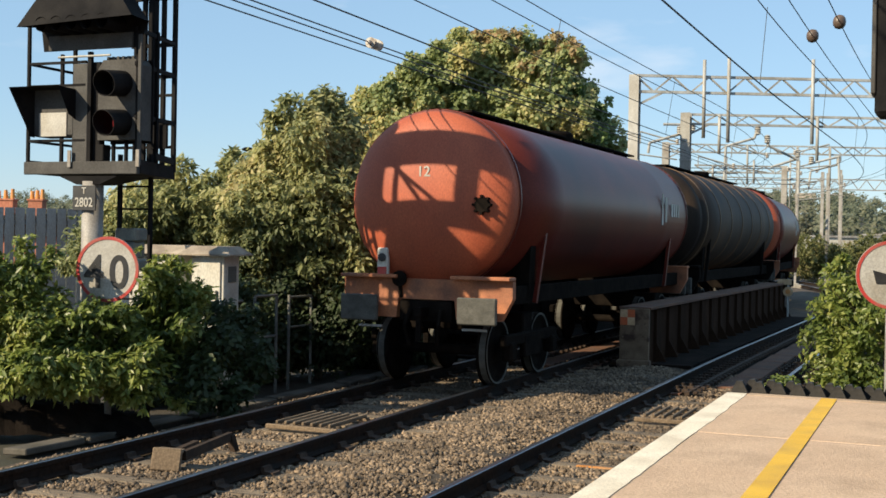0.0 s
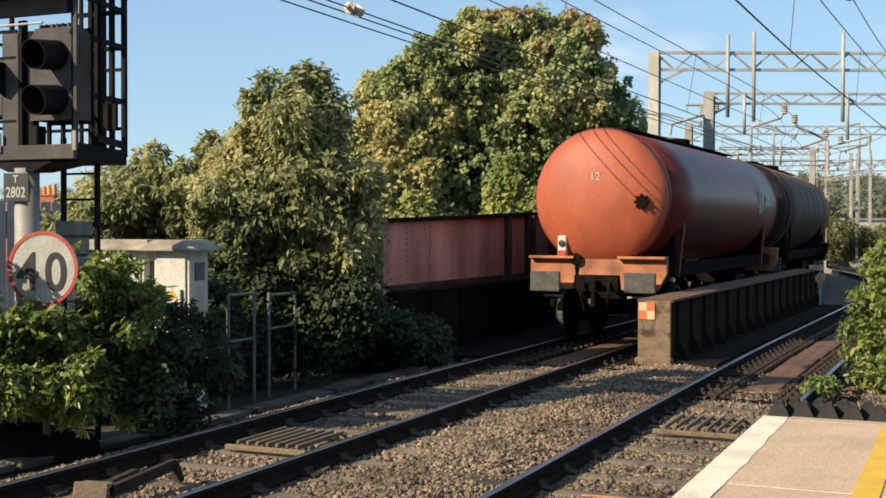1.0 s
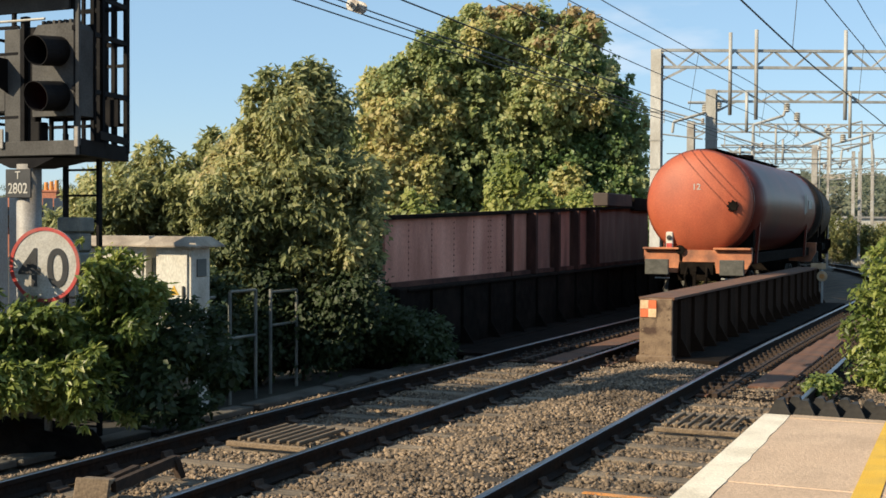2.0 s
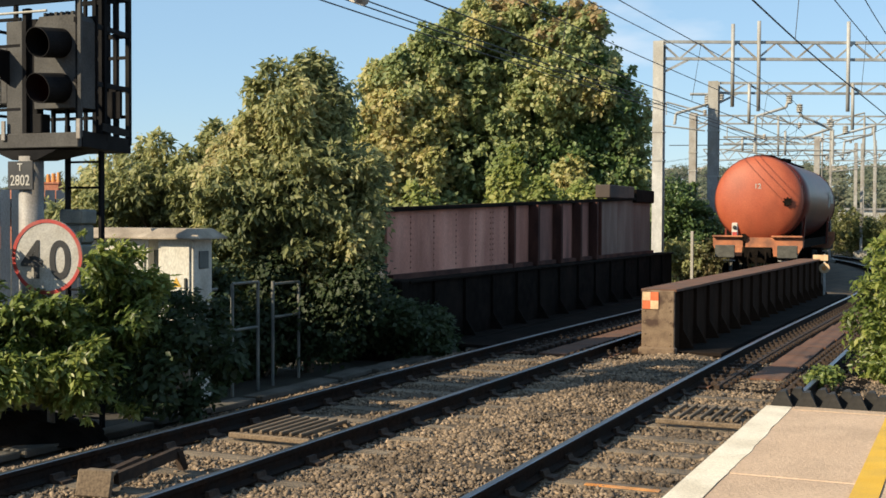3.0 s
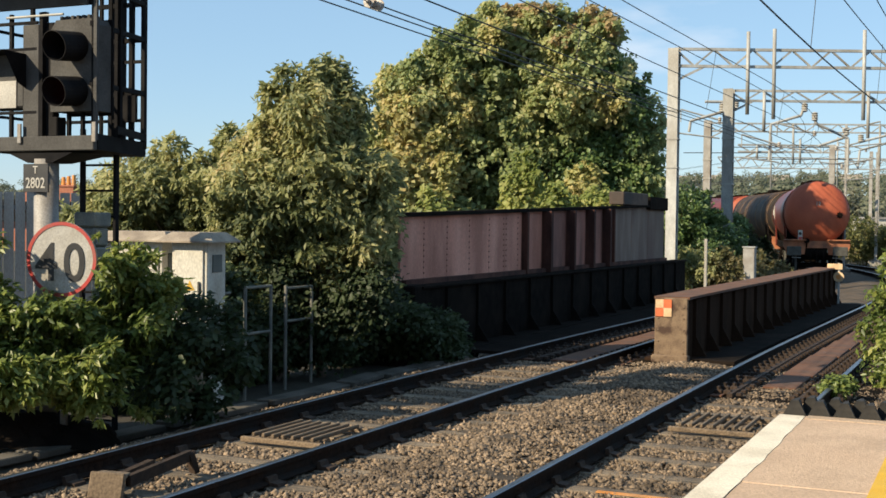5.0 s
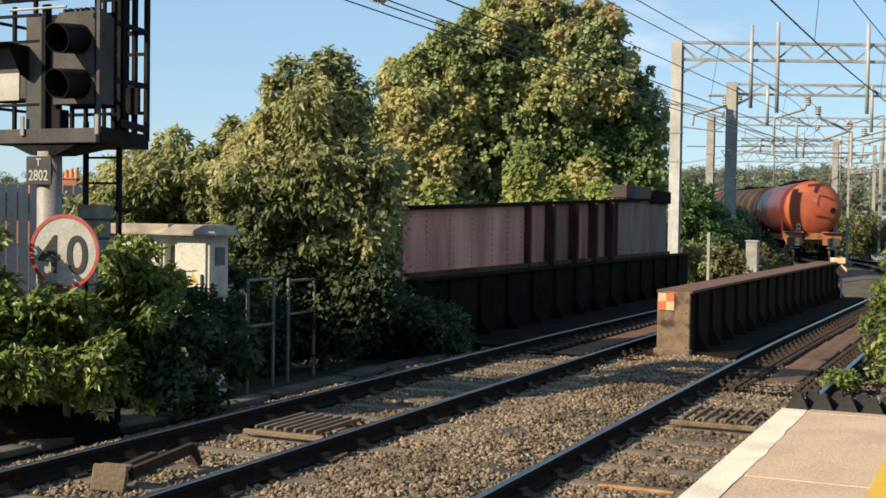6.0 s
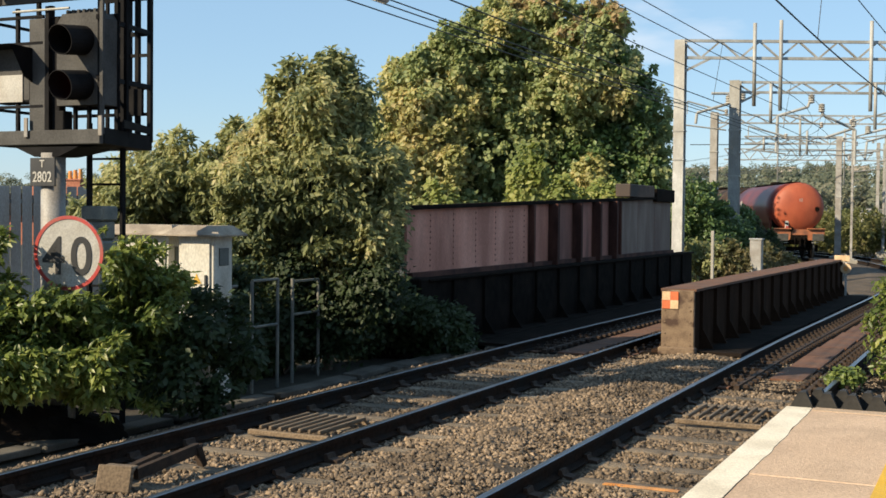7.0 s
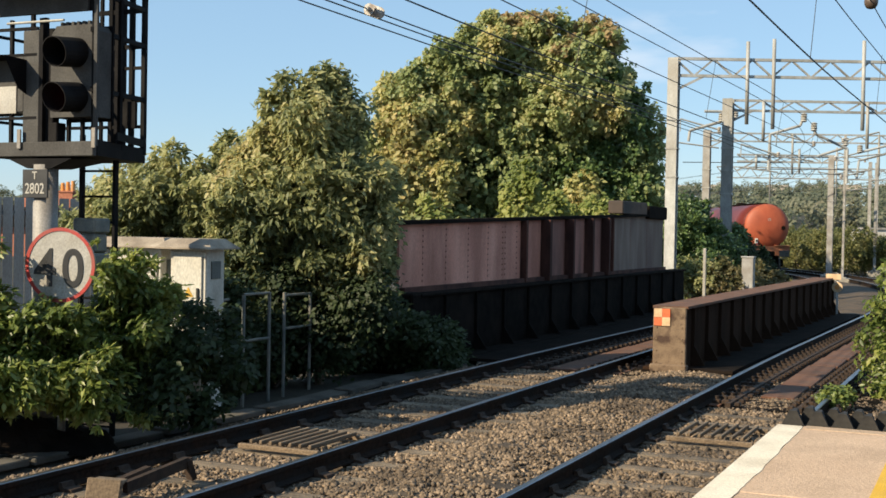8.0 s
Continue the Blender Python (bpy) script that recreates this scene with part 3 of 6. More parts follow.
def bridge_deck():
    """The bridge carries the rails on long timbers between rusty plates."""
    deck = thing("bridge_deck", (0, 0, 0), "rusty brown bridge deck of plates and long timbers", "bridge deck", kind="structure")
    g = random.Random(8)
    bolt = Shape().box((0, 0, 0.03), (0.10, 0.11, 0.06), bevel=0.012).tube((0, 0, 0.05), (0, 0, 0.10), 0.028, n=6).mesh("rail_clip", M_IRON)
    stud = Shape().box((0, 0, 0.02), (0.07, 0.10, 0.05), bevel=0.01).mesh("stud", M_IRON)
    for off, y0 in ((0, 18.3), (NEAR, 15.6)):
        for sx in (-0.7525, 0.7525):
            s = Shape().sweep([(line_x(y, off + sx), y, -0.22) for y in np.arange(y0, 36.6, 2.0)], 0.42, 0.13)
            part("long_timber", s, M_DECK, deck)
        y = y0 + 0.2
        while y < 36:
            for sx in (-0.7525, 0.7525):
                for d in (-0.135, 0.135, -0.255 if sx > 0 else 0.255):
                    part("rail_clip", bolt, None, deck, at=pose(line_x(y, off + sx + d), y, -0.16))
            y += 0.42
        # guard strips with their bolts, and a floor coloured dark for shade
        part("deck_floor", Shape().sweep([(line_x(y, off), y, -0.205) for y in np.arange(y0, 36.6, 2.0)], 3.0 if off == 0 else 2.5, 0.06), M_SHADEBLACK, deck, "dark deck floor, shade in its colour")
        # dark strips laid where the deck edges lie in shade
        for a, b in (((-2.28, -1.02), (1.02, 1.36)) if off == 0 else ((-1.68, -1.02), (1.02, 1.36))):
            part("deck_shade_strip", Shape().sweep([(line_x(y, off + (a + b) / 2), y, -0.093 if off and a < 0 else -0.145) for y in np.arange(18.8, 36.6, 2.0)], b - a, 0.05), M_SHADEBLACK, deck, "dark strip standing for shade at the deck edge")
        for d in (-0.44, 0.44):
            part("guard_strip", Shape().sweep([(line_x(y, off + d), y, -0.15) for y in np.arange(y0, 36.6, 2.0)], 0.07, 0.06), M_IRON, deck)
        y = y0 + 0.1
        while y < 34:
            for d in (-0.33, 0.33):
                part("stud", stud, None, deck, at=pose(line_x(y, off + d), y, -0.155))
            y += 0.30
        # plates between the rails
        y = y0 + (1.1 if off else 0.0)
        while y < 35:
            x = line_x(y + 0.75, off)
            part("deck_plate", Shape().box((0, 0, 0), (0.44, 1.47, 0.05), bevel=0.008), M_DECK, deck, at=pose(x + g.uniform(-.01, .01), y + 0.75, -0.17, 0, 0, 0))
            y += 1.5


def platform():
    p = thing("platform", (0, 0, 0), "railway platform of buff paving with white edge and yellow line", "platform", kind="structure")
    part("platform_wall", Shape().box((2.45, -8.7, 0.32), (7.0, 32.2, 1.06)), M_CONCRETE, p)
    g = random.Random(3)
    for name, x, w, ln, mat in (("edge_stone", -1.14, 0.145, 0.92, M_WHITELINE), ("paving_slab", -0.99, 1.815, 2.05, M_ASPHALT), ("paving_slab", 0.83, 1.72, 2.05, M_ASPHALT), ("paving_slab", 2.555, 1.72, 2.05, M_ASPHALT), ("paving_slab", 4.28, 1.66, 2.05, M_ASPHALT)):
        me = Shape().box((0, 0, 0), (w, ln - (0.002 if name == "edge_stone" else 0.006), 0.06), bevel=0.002 if name == "edge_stone" else 0.004).mesh(name, mat)
        y = 7.42 - ln / 2 if name == "edge_stone" else 7.42 - ln / 2
        while y > -9:
            part(name, me, None, p, at=pose(x + w / 2 + (g.uniform(-.004, .004) if name == "edge_stone" else 0), y, 0.87 + g.uniform(-.001, .001)))
            y -= ln
    s = Shape()
    ys = [-9.0 + 0.07 * i for i in range(235)]
    v = []
    for y in ys:
        wave = 0.008 * noise.noise((y * 0.9, 3, 1)) + 0.010 * noise.noise((y * 4.0, 7, 2)) + 0.005 * noise.noise((y * 13.0, 1, 4))
        v += [(-1.136, y, 0.9035), (-0.985 + wave, y, 0.9035), (-0.985 + wave, y, 0.8995)]
    s.add(v, [(3 * j + i, 3 * j + 3 + i, 3 * j + 4 + i, 3 * j + 1 + i) for j in range(len(ys) - 1) for i in range(2)])
    part("white_line", s, M_WHITELINE, p, "worn white edge paint with an uneven border")
    part("end_kerb", Shape().box((2.4, 7.36, 0.902), (6.75, 0.115, 0.006), bevel=0.002), M_KERB, p, "narrow buff kerb across the platform end")
    part("yellow_line", Shape().box((-0.40, -1.0, 0.9045), (0.11, 16.75, 0.003)), M_YELLOW, p, "worn yellow safety line")


def trespass_guard():
    """Black rubber ridges across the end of the platform."""
    t = thing("anti_trespass_guard", (0, 0, 0), "black rubber ridged trespass guard at the platform end", "trespass guard")
    base = Shape().box((2.0, 7.62, 0.86), (6.3, 0.34, 0.05), bevel=0.01)
    part("base_mat", base, M_RUBBER, t)
    tooth = Shape()
    o = [(-0.071, -0.02), (0.071, -0.02), (0.071, 0.0), (0.022, 0.098), (-0.022, 0.098), (-0.071, 0.0)]
    tooth.add([(a, -0.075, b) for a, b in o] + [(a * 0.45, 0.075, b * 0.96) for a, b in o], [tuple(range(6)), tuple(range(11, 5, -1))] + [(i, 6 + i, 6 + (i + 1) % 6, (i + 1) % 6) for i in range(6)])
    me = tooth.mesh("tooth", M_RUBBER)
    for row in range(2):
        x = -1.06 + 0.071 * row
        while x < 5.0:
            part("tooth", me, None, t, at=pose(x, 7.535 + 0.16 * row, 0.885))
            x += 0.142


def crossing_grate(x, y, name_label):
    t = thing("timber_grate", (x, y, -0.145, 0, 0, 0), name_label, "grate")
    slat = Shape().box((0, 0, 0), (0.034, 0.92, 0.04), bevel=0.006).mesh("slat", M_GRATE)
    for i in range(7):
        part("slat", slat, None, t, at=pose(-0.33 + 0.11 * i, 0, 0.075))
    rail_me = Shape().box((0, 0, 0), (0.9, 0.06, 0.05), bevel=0.008).mesh("bearer", M_GRATE)
    for dy in (-0.48, 0.48):
        part("bearer", rail_me, None, t, at=pose(0, dy, 0.03))


# ---- bridge girders ----
def middle_girder():
    t = thing("bridge_girder", (0, 0, 0), "rust brown riveted plate girder between the tracks", "girder", "bridge girders")
    X0, X1, Y0, Y1, H = -4.82, -4.30, 18.75, 35.0, 0.90
    n = 8
    def drift(y):
        return line_x(y) - line_x(Y0)
    ys = [Y0 + 0.05 + (Y1 - Y0 - 0.05) * i / n for i in range(n + 1)]
    c = (X0 + X1) / 2
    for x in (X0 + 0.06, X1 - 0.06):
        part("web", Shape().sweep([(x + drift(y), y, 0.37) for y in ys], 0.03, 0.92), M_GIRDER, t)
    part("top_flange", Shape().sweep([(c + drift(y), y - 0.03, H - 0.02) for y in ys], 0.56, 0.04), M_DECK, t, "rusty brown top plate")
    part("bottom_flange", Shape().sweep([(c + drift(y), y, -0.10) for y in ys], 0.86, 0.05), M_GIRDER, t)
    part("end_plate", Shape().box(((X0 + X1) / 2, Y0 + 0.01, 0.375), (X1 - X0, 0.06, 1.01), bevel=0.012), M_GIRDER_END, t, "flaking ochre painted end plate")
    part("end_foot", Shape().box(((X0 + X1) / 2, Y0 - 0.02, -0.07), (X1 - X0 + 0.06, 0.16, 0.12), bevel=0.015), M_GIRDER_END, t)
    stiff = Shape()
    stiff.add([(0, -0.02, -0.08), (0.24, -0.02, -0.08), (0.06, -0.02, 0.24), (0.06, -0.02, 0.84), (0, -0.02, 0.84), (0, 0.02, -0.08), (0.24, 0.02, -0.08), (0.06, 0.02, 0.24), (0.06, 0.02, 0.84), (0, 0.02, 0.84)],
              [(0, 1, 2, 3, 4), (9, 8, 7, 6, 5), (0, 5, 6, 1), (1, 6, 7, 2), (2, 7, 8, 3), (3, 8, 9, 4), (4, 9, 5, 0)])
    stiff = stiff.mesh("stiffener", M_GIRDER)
    y = Y0 + 0.55
    while y < Y1:
        part("stiffener", stiff, None, t, at=pose(X1 - 0.05 + drift(y), y, 0))
        part("stiffener", stiff, None, t, at=pose(X0 + 0.05 + drift(y), y, 0, 0, 0, 180))
        y += 0.98
    rivet = Shape().lathe([(0.018, 0), (0.014, 0.008), (0.006, 0.012)], 8, "y").mesh("rivet", M_GIRDER_END)
    for z in (0.02, 0.20, 0.38, 0.56, 0.74):
        for x in (X0 + 0.06, X1 - 0.06):
            part("rivet", rivet, None, t, at=pose(x, Y0 - 0.02, z, 0, 0, 180))
    # chequered marker: four squares
    for i in range(2):
        for j in range(2):
            part("marker_square", Shape().box((X0 + 0.08 + 0.128 * i, Y0 - 0.03, 0.79 - 0.135 * j), (0.126, 0.012, 0.133)), M_MARKRED if (i + j) % 2 else M_CREAM, t, "red-orange square" if (i + j) % 2 else "cream square")


def parapet_girder():
    t = thing("parapet_girder", (0, 0, 0), "faded pink riveted parapet girder on a black base", "girder", "bridge girders")
    X, Y0, Y1 = -8.8, 17.75, 35.1
    zt = lambda y: 2.10 + 0.46 * (y - Y0) / (Y1 - Y0)
    # the shade under the ledge is put into the base's black
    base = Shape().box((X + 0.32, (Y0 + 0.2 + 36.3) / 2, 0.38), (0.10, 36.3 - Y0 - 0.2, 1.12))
    part("lower_girder", base, M_SHADEBLACK, t, "black lower girder, shade in its colour")
    part("ledge", Shape().box((X + 0.22, (Y0 + 36.3) / 2, 0.955), (0.42, 36.3 - Y0, 0.05), bevel=0.01), M_SHADEBLACK, t)
    part("lower_flange", Shape().box((X + 0.50, (Y0 + 36.3) / 2, -0.13), (0.5, 36.3 - Y0, 0.05), bevel=0.01), M_SHADEBLACK, t)
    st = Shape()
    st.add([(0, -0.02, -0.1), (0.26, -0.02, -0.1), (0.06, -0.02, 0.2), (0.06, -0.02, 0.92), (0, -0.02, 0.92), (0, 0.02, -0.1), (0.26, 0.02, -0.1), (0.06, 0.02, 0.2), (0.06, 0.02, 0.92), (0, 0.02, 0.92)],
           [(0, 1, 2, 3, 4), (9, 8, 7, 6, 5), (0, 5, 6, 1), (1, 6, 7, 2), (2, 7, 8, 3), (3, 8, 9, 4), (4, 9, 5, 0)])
    st = st.mesh("stiffener", M_SHADEBLACK)
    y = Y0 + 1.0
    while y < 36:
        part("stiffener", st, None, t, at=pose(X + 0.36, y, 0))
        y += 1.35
    part("abutment", Shape().box((X - 0.1, Y0 - 0.05, 0.3), (1.0, 0.5, 1.4), bevel=0.03), M_SHADEBLACK, t, "dark block added to close the parapet's end")
    # panels: seven even plates, then ribbed bays, then grey patched plates
    joints = [17.75, 18.64, 19.6, 20.6, 21.56, 22.39, 23.37, 24.55, 26.12, 27.58, 28.95, 29.68, 31.6, 33.3, 35.1]
    kinds = "pppppppddddggg"
    for a, b, k in zip(joints[:-1], joints[1:], kinds):
        mat = {"p": M_PINK, "d": M_PINKDARK, "g": M_GREYPANEL}[k]
        s = Shape()
        s.add([(X, a, 0.98), (X, b - 0.006, 0.98), (X, b - 0.006, zt(b)), (X, a, zt(a)), (X - 0.05, a, 0.98), (X - 0.05, b - 0.006, 0.98), (X - 0.05, b - 0.006, zt(b)), (X - 0.05, a, zt(a))],
              [(0, 1, 2, 3), (7, 6, 5, 4), (0, 4, 5, 1), (1, 5, 6, 2), (2, 6, 7, 3), (3, 7, 4, 0)])
        part("panel", s, mat, t)
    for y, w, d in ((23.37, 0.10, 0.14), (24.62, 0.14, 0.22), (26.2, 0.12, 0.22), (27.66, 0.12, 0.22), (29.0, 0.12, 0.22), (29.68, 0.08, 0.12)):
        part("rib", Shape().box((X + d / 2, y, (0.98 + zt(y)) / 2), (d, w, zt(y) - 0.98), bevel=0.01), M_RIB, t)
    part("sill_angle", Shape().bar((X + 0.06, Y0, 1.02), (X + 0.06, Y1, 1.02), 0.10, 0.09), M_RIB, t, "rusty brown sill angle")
    cap = Shape()
    cap.bar((X - 0.02, Y0 - 0.04, zt(Y0) + 0.03), (X - 0.02, Y1 + 0.03, zt(Y1) + 0.03), 0.24, 0.07)
    part("coping", cap, M_SHADEBLACK, t)
    rv = Shape().lathe([(0.020, 0), (0.016, 0.009), (0.006, 0.014)], 8, "x").mesh("rivet", M_PINKDARK)
    for y in (18.64, 19.6, 20.6, 21.56, 22.32, 22.46, 23.1, 26.9, 28.3, 31.6, 33.3):
        for i in range(11):
            part("rivet", rv, None, t, at=pose(X, y, 1.06 + i * (zt(y) - 1.12) / 10.5))
    part("end_post", Shape().box((X - 0.05, 34.1, 2.62), (0.34, 2.0, 0.36), bevel=0.02), M_SHADEBLACK, t)
    part("end_block", Shape().box((X - 0.1, 31.7, 2.70), (0.4, 2.4, 0.34), bevel=0.02), M_DARKBRICK, t)

# ---- trees and shrubs ----
def tree(name, at, clumps, count, size, mat, seed, label, trunk=0.14, category="tree", per=26, shell=0.55, droop=0.3, ball=0.25, slim=0.30, turn=1.0):
    t = thing(name, (at[0], at[1], at[2]), label, category)
    rel = [(a - at[0], b - at[1], c - at[2], d, e, f) for a, b, c, d, e, f in clumps]
    tips = [(a, b, c) for a, b, c, *_ in sorted(rel, key=lambda q: -q[3] * q[4] * q[5])[:8]]
    part("trunk", limbs(tips, trunk, seed, (0, 0, 0)), M_BARK, t)
    part("crown", leaves("crown", rel, count, size, mat, seed, per=per, shell=shell, droop=droop, ball=ball, slim=slim, turn=turn), None, t)
    return t


def blobs(rng, n, box, r, squash=1.0):
    """n clumps strewn through a box (x0, x1, y0, y1, z0, z1)."""
    out = []
    for _ in range(n):
        k = rng.uniform(*r)
        out.append((rng.uniform(box[0], box[1]), rng.uniform(box[2], box[3]), rng.uniform(box[4], box[5]), k, k, k * squash))
    return out


def broken(clumps, rng, n=8, small=(0.25, 0.48), reach=(0.55, 1.04), flat=0.8):
    """Splits each clump into sprays of foliage strewn over and through it, with gaps between them."""
    out = []
    for x, y, z, a, b, c in clumps:
        for _ in range(n if a > 0.3 else max(2, n // 3)):
            d = Vector((rng.gauss(0, 1), rng.gauss(0, 1), rng.gauss(0, 1))).normalized() * rng.uniform(*reach)
            f = rng.uniform(*small)
            out.append((x + d.x * a, y + d.y * b, z + d.z * c, a * f, b * f, c * f * flat))
    return out


RIGHT, AHEAD = Vector((math.cos(radians(24.25)), math.sin(radians(24.25)), 0)), Vector((-math.sin(radians(24.25)), math.cos(radians(24.25)), 0))


def spot(side, depth, z=0.0):
    """A place so many metres to the side of, and away from, the platform end where the viewer stands."""
    p = RIGHT * side + AHEAD * depth
    return (p.x, p.y, z)


def greenery():
    rng = random.Random(21)
    # the big tree behind the parapet
    big = []
    D, K = 44.5, 44.5 / 31.0
    for side, z, r in ((-0.9, 2.6, 1.3), (0.6, 2.6, 1.3), (2.2, 2.7, 1.3), (3.8, 2.8, 1.2), (4.7, 3.2, 0.9), (-1.1, 4.0, 1.2), (0.5, 4.2, 1.4), (2.2, 4.3, 1.4), (3.8, 4.3, 1.3), (4.6, 4.6, 0.9), (-0.6, 5.2, 1.0), (0.7, 5.7, 1.2), (2.0, 6.0, 1.3), (3.3, 5.9, 1.2), (4.2, 5.5, 0.95), (1.4, 6.6, 0.85), (2.6, 6.75, 0.85), (0.4, 6.8, 0.35), (0.75, 7.25, 0.28), (3.6, 6.5, 0.7), (-1.4, 3.1, 0.8), (-1.1, 1.9, 0.9), (0.3, 1.9, 0.9), (1.7, 1.9, 0.9), (3.0, 1.9, 0.9), (4.3, 2.0, 0.8), (-1.2, 4.7, 0.6), (-1.0, 5.6, 0.5), (-1.55, 4.2, 0.6), (-1.4, 5.2, 0.4), (0.5, 6.2, 0.8), (0.9, 6.6, 0.6), (1.9, 6.9, 0.6), (-0.1, 5.9, 0.7), (4.6, 3.9, 0.8), (1.3, 5.0, 1.15), (1.4, 3.6, 1.15), (2.9, 5.1, 1.15), (2.9, 3.6, 1.1), (-0.2, 4.8, 0.9)):
        p = spot(side * K, D + rng.uniform(-1.3, 1.6), EYE + (z - EYE) * K)
        big.append((*p, r * K, r * K, r * K * 0.95))
    for _ in range(34):
        a = rng.uniform(0.05, math.pi - 0.05)
        r = rng.uniform(0.3, 0.5)
        p = spot((1.55 + 3.05 * math.cos(a)) * K, D + rng.uniform(-1.8, 0.8), EYE + (2.9 + 3.9 * math.sin(a) ** 0.75 + rng.uniform(-.25, .2) - EYE) * K)
        big.append((*p, r, r, r))
    foot = spot(1.6 * K, D, -0.3)
    sprays = big + broken(big, rng, 22, (0.14, 0.36), (0.75, 1.1))
    oak = tree("tree", foot, sprays, 210000, 0.19, L_TREE, 3, "broad leafy tree, green turning yellow and russet at the crown", 0.22, shell=0.6, per=36, ball=0.34, slim=0.34, turn=0.8, droop=0.5)
    top = [(a - foot[0], b - foot[1], c - foot[2] + 0.1, d, e, f) for a, b, c, d, e, f in sprays if c > 8.3 and d < 0.8 and (Vector((a, b, 0)) - Vector(foot)).dot(RIGHT) > -0.6]
    part("russet_crown", leaves("russet_crown", top, 9000, 0.19, L_RUSSET, 41, per=50, shell=0.5, ball=0.42, slim=0.34, turn=0.6), None, oak, "russet turning leaves at the crown")
    gold = []
    for side, z, r in ((-1.2, 3.3, 0.7), (-0.5, 4.0, 0.7), (-1.0, 4.6, 0.55), (-0.1, 3.2, 0.6), (0.3, 4.7, 0.5), (0.2, 5.4, 0.45), (3.9, 5.1, 0.5), (3.3, 3.0, 0.5), (-1.4, 5.3, 0.4), (1.2, 6.6, 0.4)):
        p = spot(side * K, D - 1.7 + rng.uniform(-.3, .3), EYE + (z - EYE) * K)
        gold.append((p[0] - foot[0], p[1] - foot[1], p[2] - foot[2], r * K, r * K, r * K))
    part("golden_foliage", leaves("golden_foliage", gold + broken(gold, rng, 18, (0.14, 0.36), (0.7, 1.15)), 26000, 0.19, L_GOLD, 44, per=36, shell=0.55, ball=0.34, slim=0.34, turn=0.7), None, oak, "boughs already turned gold")
    # ivy on its shaded side
    ivy = []
    for side, z, r in ((4.0, 5.5, 0.6), (4.3, 4.9, 0.65), (4.35, 4.1, 0.7), (4.2, 3.4, 0.7), (3.9, 3.9, 0.7), (3.2, 3.4, 0.6), (2.4, 4.4, 0.5), (4.4, 2.8, 0.7), (3.6, 2.7, 0.6), (2.9, 5.3, 0.45)):
        p = spot(side * K, D - 1.1 + rng.uniform(-.3, .3), EYE + (z - EYE) * K)
        ivy.append((p[0] - foot[0], p[1] - foot[1], p[2] - foot[2], r * K, r * K, r * K))
    part("climber", leaves("climber", ivy + broken(ivy, rng, 14, (0.16, 0.38), (0.6, 1.1)), 30000, 0.17, L_CLIMBER, 43, per=50, shell=0.3, ball=0.4, slim=0.36, turn=0.5), None, oak, "dark glossy ivy climbing the shaded side")
    # a second tree hidden behind it, added unseen to shade the passing wagons
    back = []
    for side, z, r in ((5.6, 8.6, 1.6), (6.4, 7.2, 1.7), (4.6, 7.4, 1.9), (5.4, 5.6, 2.0), (6.6, 5.2, 1.5), (4.2, 5.0, 1.8), (6.9, 8.2, 1.0)):
        back.append((*spot(side + 0.6, 58.5 + rng.uniform(-1, 1), z + 0.8), r, r, r))
    tree("tree", spot(6.0, 58.5, -0.3), back, 26000, 0.22, L_TREE, 33, "unseen leafy tree behind the broad one, added to shade the line", 0.2, shell=0.5, per=60, ball=0.6)
    # yellow-green saplings along the parapet top
    low = []
    for y in (21.2, 25.6, 27.9, 29.2, 30.1, 32.2, 33.4):
        low.append((-9.9 + rng.uniform(-.4, .2), y, 1.2 + rng.uniform(0.0, 1.2) + 0.035 * (y - 19), 0.42, 0.5, rng.uniform(0.5, 1.0)))
    low = low + broken(low, rng, 9, (0.2, 0.4), (0.7, 1.3))
    tree("sapling", (-9.8, 27.0, -0.3), low, 15000, 0.14, L_YELLOW, 4, "yellow-green saplings growing behind the parapet", 0.05, "sapling")
    # low clumps gather here and get the dark leaves that stand for shade
    shade = []
    # tall shrub before the parapet's near end
    sh = []
    for side, z, r in ((-1.95, 3.5, 0.45), (-1.55, 3.6, 0.45), (-1.75, 3.85, 0.3), (-1.35, 3.3, 0.4), (-1.2, 2.95, 0.38), (-2.75, 2.4, 0.5), (-1.75, 3.3, 0.6), (-2.4, 2.9, 0.55), (-1.4, 3.1, 0.5), (-1.25, 2.6, 0.45), (-1.9, 2.5, 0.7), (-1.3, 2.1, 0.7), (-2.6, 2.1, 0.6), (-1.2, 1.7, 0.5), (-1.7, 1.5, 0.7), (-2.4, 1.3, 0.65), (-1.1, 1.0, 0.5), (-1.6, 0.6, 0.6), (-2.9, 1.5, 0.5), (-2.75, 2.75, 0.4)):
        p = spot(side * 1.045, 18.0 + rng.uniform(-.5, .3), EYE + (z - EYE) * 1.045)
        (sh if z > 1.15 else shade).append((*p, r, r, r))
    for s, z in ((-2.2, 3.75), (-1.98, 4.0), (-1.5, 4.08), (-2.5, 3.35), (-2.85, 3.0), (-0.95, 2.75), (-0.95, 2.2), (-3.05, 2.5), (-1.78, 4.16), (-2.3, 3.98), (-2.38, 3.7), (-2.6, 3.2)):
        sh.append((*spot(s * 1.045, 18.0 + rng.uniform(-.4, .3), EYE + (z - EYE) * 1.045), 0.2, 0.2, 0.24))
    sh = [q for q in sh + broken(sh, rng, 16, (0.16, 0.36), (0.75, 1.15)) if q[0] < -8.8 or q[2] < 2.9]
    tree("shrub", spot(-1.83, 18.0, -0.3), sh, 72000, 0.115, L_ASH, 5, "tall grey-green shrub with drooping leaves beside the parapet", 0.08, "shrub", shell=0.55, droop=1.1, per=26, ball=0.17, slim=0.2, turn=0.65)
    sh = []
